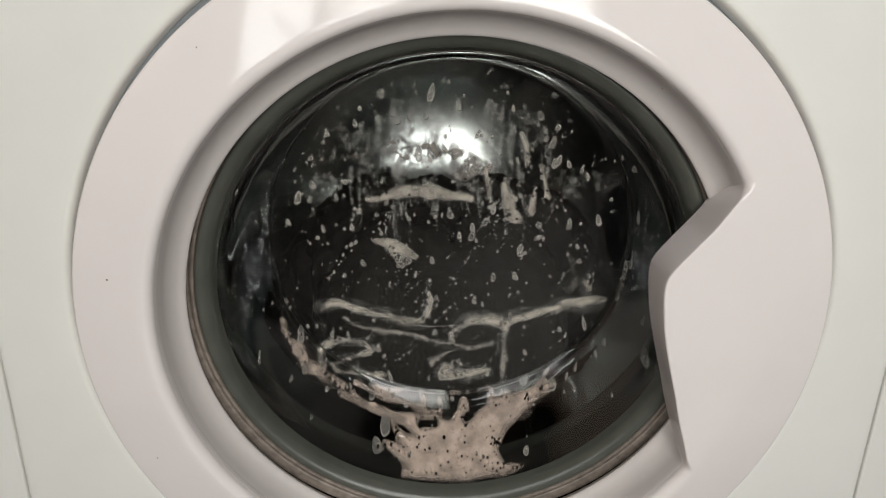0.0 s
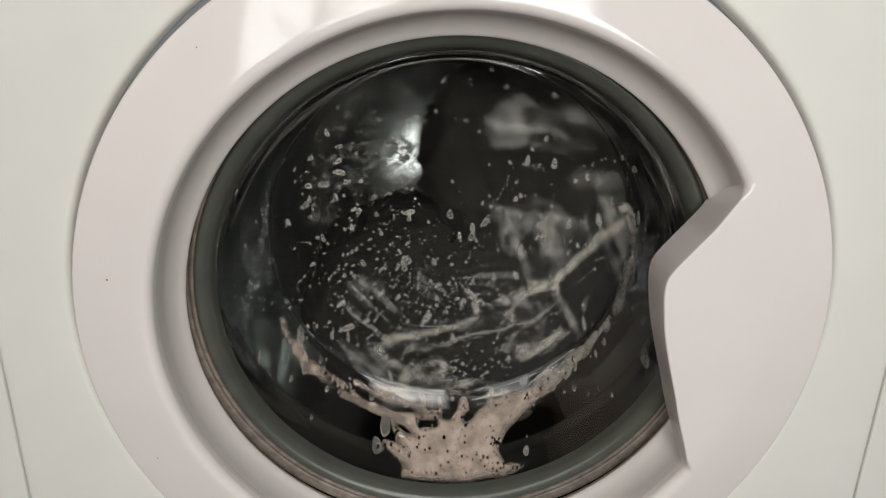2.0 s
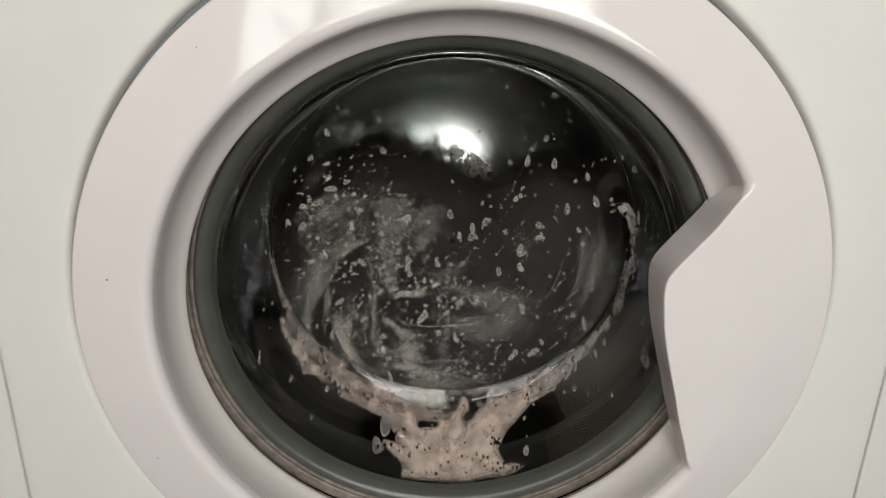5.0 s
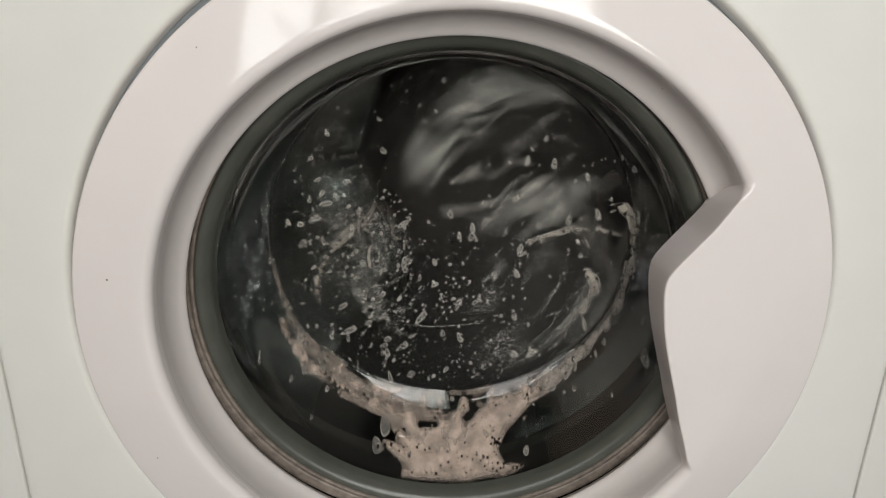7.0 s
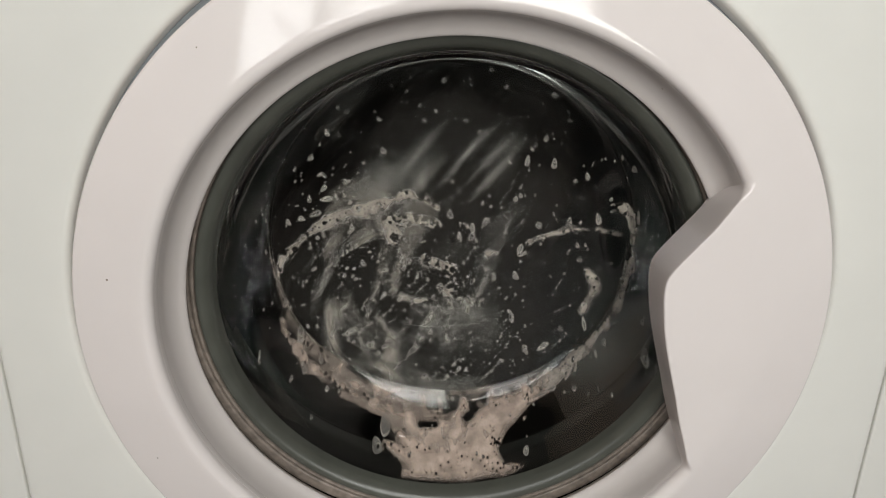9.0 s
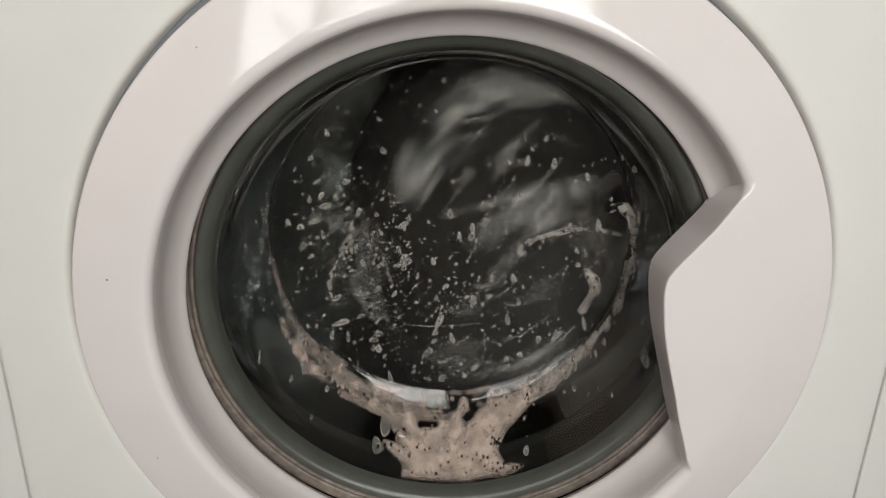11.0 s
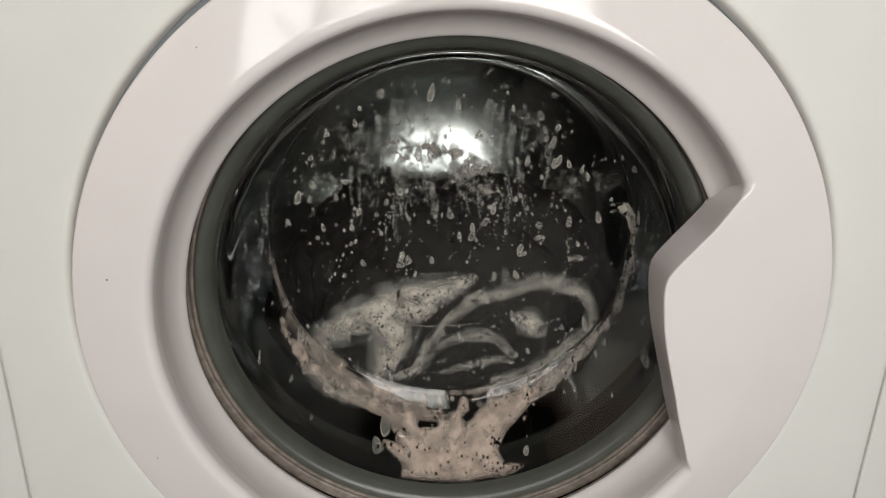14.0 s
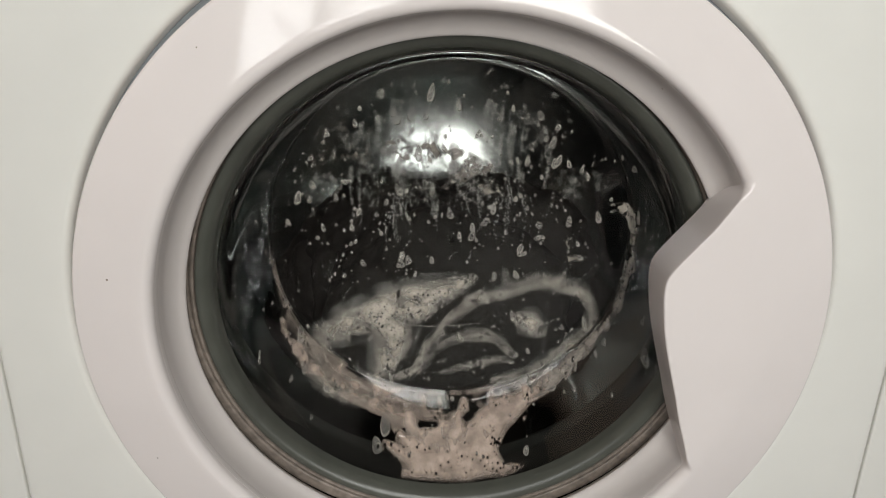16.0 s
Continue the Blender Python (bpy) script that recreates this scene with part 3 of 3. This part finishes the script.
SCRATCH = (
    ((-35, -72, 0.4), (-11, -74, 0.5), (23, -71, 0.3)),
)
ARC_RIGHT = (
    ((117, 26, 2.5), (128, 22, 3.8), (138, 8, 2.9), (141, -9, 2.1), (137, -41, 2.5), (127, -67, 2.9), (108, -93, 3.8), (88, -115, 5.0), (71, -129, 5.0)),
    ((103, -27, 3.8), (109, -41, 4.2), (103, -59, 2.5)),
    ((57, -5, 2.5), (83, 5, 2.1), (100, 6, 1.7)),
    ((108, 6, 2.5), (126, 2, 2.1)),
)
CURLS = (
    ((-98, -59, 4.3), (-89, -56, 3.9), (-68, -60, 3.0), (-51, -64, 3.4), (-33, -70, 4.3), (-20, -71, 4.3), (-18, -57, 2.6), (-19, -43, 1.7)),
    ((-81, -68, 1.3), (-59, -76, 1.3), (-33, -82, 1.3), (-7, -91, 1.7)),
    ((2, -81, 3.4), (8, -71, 3.9), (24, -66, 3.9), (39, -70, 4.7), (59, -66, 4.3), (83, -59, 4.7), (102, -57, 5.2), (115, -54, 4.3)),
    ((108, -45, 3.9), (105, -33, 3.4)),
    ((39, -71, 3.4), (43, -86, 2.1), (45, -106, 1.7), (44, -122, 1.7)),
    ((-7, -91, 1.7), (16, -92, 1.7), (38, -86, 1.7)),
    ((-4, -114, 6.0), (12, -116, 6.0), (30, -114, 4.3)),
    ((-15, -106, 2.6), (3, -98, 1.7)),
    ((-98, -111, 2.6), (-100, -95, 3.0), (-90, -87, 3.0), (-73, -86, 2.6), (-62, -92, 2.6), (-69, -98, 2.6), (-84, -103, 2.6), (-87, -111, 2.1), (-69, -116, 3.4), (-51, -115, 3.4)),
)
PATCH_LEFT = (
    ((-104, -91, 7.7), (-86, -77, 11.2), (-61, -65, 13.8), (-35, -53, 13.8), (-7, -43, 10.3), (14, -35, 4.3)),
    ((-59, -71, 11.2), (-44, -81, 15.5), (-49, -103, 11.2), (-60, -122, 6.9)),
    ((-101, -91, 7.7), (-105, -111, 6.9), (-94, -131, 7.7), (-69, -139, 7.7), (-42, -132, 4.3)),
    ((-68, -71, 8.6), (-42, -66, 12.9), (-16, -54, 7.7)),
)
PATCH_RIGHT = (
    ((14, -52, 4.3), (45, -45, 4.3), (70, -37, 5.6), (92, -41, 6.5), (108, -54, 4.3), (112, -69, 4.7), (105, -86, 6.5), (86, -102, 6.9), (62, -116, 4.7), (39, -123, 3.9)),
    ((23, -48, 4.7), (-0, -70, 4.3), (-18, -95, 3.9), (-25, -113, 3.9), (-42, -120, 3.0)),
    ((-21, -108, 2.6), (-3, -89, 2.1), (20, -82, 3.9), (39, -87, 3.4), (50, -99, 2.1)),
    ((-4, -115, 1.7), (16, -108, 2.6), (39, -104, 2.6), (52, -106, 1.7)),
    ((52, -67, 4.3), (64, -72, 9.5), (71, -80, 4.3)),
    ((90, -37, 3.4), (63, -32, 2.6), (44, -37, 3.0), (40, -28, 1.7)),
)
FOAM_CAP = (
    ((-131, -35, 2.1), (-122, -15, 3.4), (-105, 3, 4.2), (-82, 16, 5.0), (-55, 24, 5.9), (-29, 31, 5.9), (-11, 24, 3.8)),
    ((-45, 14, 6.7), (-29, 16, 7.6), (-12, 9, 4.2)),
    ((-25, 33, 3.4), (-27, 44, 2.1)),
    ((-41, 5, 4.2), (-43, -9, 2.5)),
    ((4, 11, 3.8), (10, 1, 2.9), (0, -6, 1.7)),
    ((-20, -18, 3.4), (-4, -23, 5.0), (1, -37, 3.8), (-3, -57, 2.9)),
    ((27, -13, 3.8), (24, -32, 2.9), (16, -52, 2.5), (10, -72, 2.1)),
)
VOIDS = (
    ((-50, -136, 3.4), (-31, -141, 2.5)),
    ((-11, -142, 2.5), (3, -145, 2.9), (-2, -149, 2.1)),
    ((31, -139, 3.8), (46, -135, 4.2), (55, -136, 2.5)),
    ((-23, -156, 2.5), (-11, -157, 2.1)),
    ((16, -153, 2.9), (18, -152, 2.5)),
    ((3, -137, 1.7), (8, -139, 1.7)),
    ((-80, -112, 2.1), (-69, -120, 1.7)),
)
CURTAIN = (
    ((-97, 56, 5.9), (-81, 39, 14.3), (-66, 20, 15.1), (-83, -9, 13.4), (-96, -37, 15.1), (-95, -66, 11.8), (-89, -92, 5.0)),
    ((-130, 22, 4.2), (-118, 24, 5.5), (-104, 29, 3.4)),
    ((-58, -4, 10.9), (-45, -2, 6.7), (-39, -9, 3.4)),
    ((-49, 56, 3.4), (-45, 62, 2.5), (-55, 65, 2.1)),
    ((75, 32, 2.9), (71, 15, 2.5), (59, -8, 1.7)),
    ((75, 10, 1.7), (100, 11, 1.7), (121, 7, 2.5)),
    ((43, 12, 5.0), (38, -13, 5.9), (31, -42, 4.2), (23, -58, 3.4)),
)
COLUMN = (
    ((-98, 20, 2.5), (-65, 37, 6.7), (-33, 52, 9.2), (-1, 52, 11.8), (31, 48, 10.9), (55, 53, 6.3), (74, 49, 3.4)),
    ((-5, 44, 10.9), (0, 9, 11.8), (3, -23, 11.8), (6, -57, 7.6), (4, -74, 3.4)),
    ((52, 40, 8.4), (58, 14, 9.2), (38, -4, 9.2), (22, -37, 5.9)),
    ((-128, -15, 3.8), (-107, 5, 5.0), (-74, 21, 5.9), (-45, 33, 7.6)),
    ((-131, 10, 2.9), (-104, 27, 3.8), (-81, 41, 3.8)),
)


foam_pool = on_glass("foam_pool", froth(POOL_CORE + POOL_TONGUES, 1, 0.50, 360, 0.0012, 0.005, voids=VOIDS[3:5]), POOLED, "thick cream foam pooled at the bottom of the glass", cell=0.0004, soft=0.005)
foam_arc = on_glass("foam_arc", froth(ARC_LEFT, 2, 0.80, 90, 0.0012, 0.005, broken=0.0022), THIN, "cream foam arc clinging to the glass bowl", soft=0.0035)
wide_arc = on_glass("foam_arc", froth(WIDE_LEFT, 3, 0.6, 520, 0.0022, 0.004, broken=0.0020, voids=VOIDS), THIN, "wide frothy foam arc beside the foam pool", soft=0.009)
right_arc = on_glass("foam_arc", froth(ARC_RIGHT[:1], 4, 0.9, 110, 0.0016, broken=0.0026), FOAM, "narrow foam arc along the end of the glass bowl")
foam_hook = on_glass("foam_hook", froth(ARC_RIGHT[1:], 5, 1.0, 80, 0.0014, broken=0.0018), FOAM, "short foam runs on the glass beside the arc", soft=0.003)
foam_curtain = on_glass("foam_curtain", froth(CURTAIN, 12, 1.5, 700, 0.0036, 0.004, broken=0.0060), SMEAR, "loose frothy foam curtain smeared over the glass", soft=0.008)
foam_column = on_glass("foam_curtain", froth(COLUMN, 13, 1.3, 600, 0.0034, 0.004, broken=0.0050), FOAM, "frothy foam arch with a column running down the glass", soft=0.010)
foam_cap = on_glass("foam_arc", froth(FOAM_CAP, 6, 1.0, 420, 0.0024, 0.003, broken=0.0036), FOAM, "frothy foam arch that the laundry pushed up the glass", soft=0.004)
on_glass("foam_droplets", drops(60, sector(195, 345, 0.135, 0.180), 7, 0.0022, 1.8), DROP, "separate foam drops on the lower glass wall", kind="stuff", cell=0.0005, thick=0.001, rim=0.5)
on_glass("foam_droplets", drops(150, sector(150, 390, 0.112, 0.152), 8, 0.0008, 3.2), DROP, "long thin suds runs on the glass sides", kind="stuff", cell=0.0005, thick=0.001, rim=0.5)
on_glass("water_beads", drops(110, sector(40, 140, 0.085, 0.128), 9, 0.0009, 1.2, 0.2), FILM, "fine water beads on the upper glass", kind="stuff", cell=0.0005, thick=0.001, rim=0.5)


def runs(count, region, seed, length=(0.008, 0.040)):
    rng = random.Random(seed)
    out = []
    for _ in range(count):
        a, b = (1000 * v for v in region(rng))
        h, w = 1000 * rng.uniform(*length), rng.uniform(0.6, 3.2) * rng.uniform(0.5, 1.0)
        out.append(((a, b, w), (a + rng.uniform(-1, 1), b - h * 0.6, w * 0.6), (a + rng.uniform(-1.5, 1.5), b - h, w * 0.3)))
    return out


def veils(count, region, seed):
    """Broad thin patches with ragged hanging edges."""
    rng = random.Random(seed)
    out = []
    for _ in range(count):
        a, b = (1000 * v for v in region(rng))
        w, fall = rng.uniform(6, 15), rng.uniform(10, 26)
        x = a - w
        while x < a + w:
            top = b + rng.uniform(-2.5, 2.5) - 0.02 * (x - a) ** 2
            out.append(((x, top, 1.6), (x + rng.uniform(-0.4, 0.4), top - fall * rng.uniform(0.4, 1.2), rng.uniform(0.9, 1.9))))
            x += rng.uniform(1.8, 3.4)
    return out


def wiped(t0, t1, seed, slope=40):
    """Places in rows, as cloth drawn over the glass leaves fine drops behind."""
    pick = random.Random(seed)
    mid = radians((t0 + t1) / 2)
    ca, cb = 0.068 * math.cos(mid), 0.068 * math.sin(mid)
    lines = [(pick.uniform(-0.058, 0.058), pick.uniform(-0.045, 0.045), pick.uniform(0.008, 0.030), pick.uniform(-5, 5)) for _ in range(17)]

    def place(rng):
        across, start, length, bow = rng.choice(lines)
        u = start + length * rng.uniform(-1, 1)
        v = across + bow * u * u + rng.gauss(0, 0.00045)
        c, q = math.cos(radians(slope)), math.sin(radians(slope))
        a, b = ca + c * u - q * v, cb + q * u + c * v
        k = min(1, 0.122 / math.hypot(a, b))
        return a * k, b * k
    return place


SHEETS = []            # suds that the laundry wipes round on the bowl's end
for t0, t1, seed in ((22, 68, 20), (68, 112, 21), (112, 160, 22)):
    film = on_glass("suds_runs", froth(runs(30, sector(t0, t1, 0.030, 0.112), seed), seed, 0.75, 160, 0.0014), FILM, "thin grey suds runs on the glass", kind="stuff", soft=0.0022)
    veil = on_glass("suds_veil", froth(veils(5, sector(t0, t1, 0.040, 0.105), seed + 3), seed + 2, 0.8, 320, 0.0020), FILM, "thin grey suds veil on the glass", kind="stuff", soft=0.0030)
    bead = on_glass("foam_droplets", drops(55, sector(t0 - 8, t1 + 8, 0.02, 0.118), seed + 10, 0.0012, 2.2), DROP, "scattered foam drops on the glass", kind="stuff", cell=0.0005, thick=0.001, rim=0.5)
    fine = on_glass("foam_droplets", drops(170, sector(t0 - 8, t1 + 8, 0.01, 0.124), seed + 15, 0.0006, 1.6, 0), DROP, "fine foam specks on the glass", kind="stuff", cell=0.0004, thick=0.0006)
    SHEETS.append((film, veil, bead, fine))
band = on_glass("foam_band", froth(BAND, 24, 1.0, 120, 0.0012), FOAM, "pale foam band hanging on the upper glass", soft=0.0025)
SHEETS.append((band,))
LOW = []
for t0, t1, seed in ((175, 235, 40), (235, 300, 41), (300, 368, 42)):
    LOW.append(on_glass("foam_droplets", drops(46, sector(t0, t1, 0.015, 0.118), seed, 0.0010, 2.0), DROP, "scattered foam drops on the glass", kind="stuff", cell=0.0005, thick=0.001, rim=0.5))
    LOW.append(on_glass("foam_droplets", drops(290, wiped(t0, t1, seed + 8, 52), seed + 5, 0.00060, 1.4, 0), DROP, "fine foam specks on the glass", kind="stuff", cell=0.0004, thick=0.0006))


def upper_band(rng):
    """Places in the belt over the laundry, where splashes dry."""
    while True:
        a, b = rng.uniform(-0.125, 0.118), rng.gauss(0.022, 0.026)
        if math.hypot(a, b) < 0.122:
            return a, b


on_glass("foam_droplets", drops(120, upper_band, 33, 0.0012, 1.7, 0.6), DROP, "scattered foam drops over the laundry", kind="stuff", cell=0.0004, thick=0.001, rim=0.55)
on_glass("glass_scratch", froth(SCRATCH, 90, 0.1, 0), FILM, "thin pale scratch on the glass", cell=0.0003, thick=0.0003, soft=0.0002)


# ---- the laundry ----
FRONT = -0.0475


def garment(name, size, seed):
    """A crumpled lump of wet cloth, flattened where it presses on the glass."""
    n, m, verts, faces = 96, 56, [], []
    for j in range(m + 1):
        v = math.pi * j / m
        for i in range(n):
            u = 2 * math.pi * i / n
            d = Vector((math.sin(v) * math.cos(u), math.sin(v) * math.sin(u), math.cos(v)))
            s = Vector((seed, seed * 0.37, -seed))
            w = d + 0.35 * Vector((noise.noise(d * 2 + s), noise.noise(d * 2 - s), noise.noise(d * 2.3 + 2 * s)))
            f = 1 + 0.16 * noise.noise(d * 1.6 + s) + 0.16 * (0.4 - abs(noise.noise(w * 2.6 + s))) + 0.07 * (0.4 - abs(noise.noise(w * 6 - s))) + 0.025 * noise.noise(w * 14)
            p = Vector((d.x * size[0], d.y * size[1], d.z * size[2])) * f
            if p.y < -0.040:
                p.y = -0.040 + (p.y + 0.040) * 0.22
            verts.append(p)
    for j in range(m):
        for i in range(n):
            k = (i + 1) % n
            faces.append((j * n + i, j * n + k, (j + 1) * n + k, (j + 1) * n + i))
    return mesh_from(name, verts, faces)


REST_R = 0.088
LAUNDRY = []           # (garment, offset along the drum in degrees, radius, depth at the start, depth at the end)


def add_garment(size, seed, off, radius, deep0, deep1, label):
    g = part("garment", garment("garment", size, seed), CLOTH)
    tagged(g, label, "garment", "laundry in the drum")
    LAUNDRY.append((g, off, radius, deep0, deep1))
    return g


def rest_place(off, radius):
    a = radians(270 + 0.30 * off)
    return radius * math.cos(a), radius * math.sin(a)


def suds_on(g, name, strokes, seed, off, radius, mat, holes, hole_size, rough=1.0, label="", soft=0.004):
    """Suds on a garment's front, given where they lie while it rests."""
    x, z = rest_place(off, radius)
    field, bounds = froth(strokes, seed, rough, holes, hole_size)
    me = foam_mesh(name, field, bounds, lambda a, b, d: on_plane(a, b, d), 0.0005, 0.0014, soft)
    turn = Matrix.Rotation(radians(0.30 * off), 4, "Y")
    me.transform(turn @ Matrix.Translation((-x, FRONT - (0.0010 if name != "foam_haze" else -0.0012), -z)))
    return part(name, me, mat, g, label)


def streaks(count, seed, centre, slope, reach=0.055):
    """A bundle of long, slightly bowed foam smears that lie along one direction."""
    rng = random.Random(seed)
    out, c, q = [], math.cos(radians(slope)), math.sin(radians(slope))
    for _ in range(count):
        v, mid, half = rng.uniform(-0.85, 0.85) * reach * 1000, rng.uniform(-0.5, 0.5) * reach * 1000, rng.uniform(10, 34)
        w, bow = rng.uniform(0.8, 2.2) * rng.choice((1, 1, 1, 2.2)), rng.uniform(-5, 5)
        chain = []
        for k in range(5):
            u, d = mid + half * (k / 2 - 1), v + bow * (1 - (k / 2 - 1) ** 2)
            chain.append((centre[0] * 1000 + c * u - q * d, centre[1] * 1000 + q * u + c * d, w * (0.3 + math.sin(math.pi * (k + 0.5) / 5))))
        out.append(tuple(chain))
    return out


def widen(strokes, k):
    return [tuple((a, b, r * k + 0.6) for a, b, r in s) for s in strokes]


BLACK = "wet black garment crumpled in the drum"
g = add_garment((0.098, 0.060, 0.088), 1.3, 0, REST_R, 0.0, 0.085, "wet black garment with curled foam lines on it")
suds_on(g, "foam_curls", widen(CURLS, 0.80), 51, 0, REST_R, PATCH, 560, 0.0011, 1.5, "cream foam curls", 0.0040)
suds_on(g, "foam_haze", widen(CURLS, 1.4), 53, 0, REST_R, FILM, 160, 0.0016, 1.2, "thin grey suds round the curls", 0.024)
g = add_garment((0.098, 0.060, 0.088), 4.1, 0, REST_R, 0.085, 0.0, "wet black garment covered in a thick foam patch")
suds_on(g, "foam_patch", widen(PATCH_LEFT + PATCH_RIGHT, 0.95), 52, 0, REST_R, PATCH, 800, 0.0013, 1.1, "thick cream foam full of bubbles", 0.010)
suds_on(g, "foam_haze", widen(PATCH_LEFT + PATCH_RIGHT, 1.35), 54, 0, REST_R, FILM, 60, 0.0016, 0.8, "thin grey suds round the foam patch", 0.014)
for off, seed, count in ((-100, 7.7, 17), (-50, 9.2, 20), (50, 12.9, 20), (100, 15.4, 17)):
    g = add_garment((0.088, 0.075, 0.080), seed, off, REST_R + 0.002, 0.004, 0.004, BLACK)
    x, z = rest_place(off, REST_R + 0.002)
    lines = streaks(count, int(seed * 10), (x, z), 12 + 0.3 * off, 0.066)
    suds_on(g, "foam_smear", lines, int(seed), off, REST_R + 0.002, SMEAR, 50, 0.0010, 0.8, "thin grey foam smears", 0.005)["kind"] = "stuff"
    suds_on(g, "foam_haze", widen(lines, 3.0), int(seed) + 1, off, REST_R + 0.002, FILM, 0, 0.001, 1.0, "thin grey suds film", 0.010)["kind"] = "stuff"
for off, seed, deep in ((-85, 21.1, 0.080), (82, 24.6, 0.085), (-40, 27.3, 0.110), (45, 29.8, 0.105)):
    add_garment((0.100, 0.050, 0.085), seed, off, 0.138, deep, deep, BLACK)


# ---- what moves ----
TURNS = ((0.0, 0), (0.80, 0), (1.0, 8), (1.3, 62), (1.55, 215), (1.75, 362), (1.9, 396), (2.1, 418), (2.3, 500), (2.5, 610), (8.0, 3080), (12.0, 4880), (12.85, 5262), (13.2, 5440), (13.45, 5620), (13.6, 5715), (13.75, 5752), (13.95, 5760), (16.0, 5760))


def drum_angle(t):
    """Degrees that the laundry has gone round, gliding through TURNS without overshoot."""
    k = max(i for i in range(len(TURNS) - 1) if TURNS[i][0] <= t)
    def slope(i):
        if i == 0 or i == len(TURNS) - 1:
            return 0.0
        l = (TURNS[i][1] - TURNS[i - 1][1]) / (TURNS[i][0] - TURNS[i - 1][0])
        r = (TURNS[i + 1][1] - TURNS[i][1]) / (TURNS[i + 1][0] - TURNS[i][0])
        return 0.0 if l * r <= 0 else 2 * l * r / (l + r)
    (ta, va), (tb, vb) = TURNS[k], TURNS[k + 1]
    h = tb - ta
    u = (t - ta) / h
    return (2 * u ** 3 - 3 * u * u + 1) * va + (u ** 3 - 2 * u * u + u) * h * slope(k) + (3 * u * u - 2 * u ** 3) * vb + (u ** 3 - u * u) * h * slope(k + 1)


def ease(t, a, b):
    k = min(1.0, max(0.0, (t - a) / (b - a)))
    return k * k * (3 - 2 * k)


def tumble(a, r, busy):
    """Where laundry is that the drum has carried a degrees from the bottom: up one side with the drum, then falling slantwise across."""
    q = radians(270 + a)
    x, z = r * math.cos(q), r * math.sin(q)
    p = a % 360
    if 140 < p < 310:
        k = (p - 140) / 170
        q0, q1 = radians(58), radians(226)
        k = k * k * (3 - 2 * k)
        x += busy * (r * (math.cos(q0) * (1 - k) + math.cos(q1) * k) - x)
        z += busy * (r * (math.sin(q0) * (1 - k) + math.sin(q1) * k) - z)
    return x, z


TIMES = [k / 10 for k in range(161)]


def motions():
    busy = {t: ease(t, 0.9, 1.6) * (1 - ease(t, 13.25, 13.7)) for t in TIMES}
    for n, (g, off, radius, d0, d1) in enumerate(LAUNDRY):
        rows = []
        for t in TIMES:
            b = busy[t]
            wobble = b * (9 * math.sin(2.3 * t + n * 1.7) + 6 * math.sin(5.1 * t + n * 2.9))
            a = off * (0.30 + 0.45 * b) + drum_angle(t) + wobble
            r = radius * (1 + 0.10 * b * math.sin(3.1 * t + n * 2.1))
            deep = d0 + (d1 - d0) * (ease(t, 13.4, 13.68) if d0 > d1 else ease(t, 12.3, 13.1))
            deep += 0.075 * (1 - b) * (abs(off) > 20 and d0 < 0.01)
            p = a % 360
            if 10 < p < 150:
                deep += 0.040 * b * ease(t, 2.0, 2.6) * math.sin(math.pi * (p - 10) / 140) ** 2
            x, z = tumble(a, r, b)
            rows.append((t, pose(x, 0.0960 - FRONT + deep, ZC + LIFT + z, 0, -(a + 38 * b * (1 - ease(t, 12.6, 13.0)) * math.sin(radians(a - 40))), 0)))
        walk(g, rows)
    walk(drum, [(t, pose(0, 0, -0.04, 0, -drum_angle(t), 0)) for t in TIMES])
    # the laundry wipes the suds round on the glass, in jerks, and brings them back
    for n, sheet in enumerate(SHEETS):
        rng = random.Random(60 + n)
        rows, at = [], 0.0
        for t in TIMES:
            if 1.25 < t <= 1.65:
                at += 27 + 4 * n
            elif 1.65 < t < 13.4 and rng.random() < 0.3:
                at += rng.uniform(-2.4, 3.0)
            rows.append((t, at))
        last = at
        for ob in sheet:
            loose = 0.0 if "droplets" in ob.name else 0.10      # films leave the glass with the laundry
            walk(ob, [(t, pose(0, loose * ease(t, 1.3, 1.7) * (1 - ease(t, 13.2, 13.75) * (ob is not band)), ZC + LIFT, 0, -(v + (360 - 190 * (ob is band) - last) * ease(t, 13.2, 13.8)), 0)) for t, v in rows])
    for n, ob in enumerate(LOW):
        rng = random.Random(70 + n)
        rows, at = [], 0.0
        for t in TIMES:
            if 1.25 < t < 13.4 and rng.random() < 0.35:
                at = 0.8 * at + rng.uniform(-4.0, 4.0)
            rows.append((t, pose(0, 0, ZC + LIFT, 0, -at, 0)))
        walk(ob, rows)
    # foam that the laundry brings forward and leaves on the glass
    for ob, a, b, turn in ((wide_arc, 2.0, 3.6, 30), (right_arc, 1.5, 2.0, -25)):
        walk(ob, [(t, pose(0, 0.13 * (1 - ease(t, a, b)), ZC + LIFT - 0.07 * (1 - ease(t, a, b)), 0, -turn * (1 - ease(t, a, b)), 0)) for t in TIMES])

    # froth that the laundry brings, leaves for a while and takes away again
    for ob, a, b, c, d, turn in ((foam_cap, 6.8, 7.4, 9.3, 10.6, 25), (foam_curtain, 3.65, 3.95, 4.3, 4.8, 30), (foam_column, 5.9, 6.2, 6.75, 7.0, -30), (foam_hook, 6.3, 6.9, 13.3, 13.8, -40)):
        away = {t: 1 - ease(t, a, b) + ease(t, c, d) for t in TIMES}
        walk(ob, [(t, pose(0, 0.14 * away[t], ZC + LIFT - 0.03 * away[t], 0, -turn * away[t], 0)) for t in TIMES])


motions()
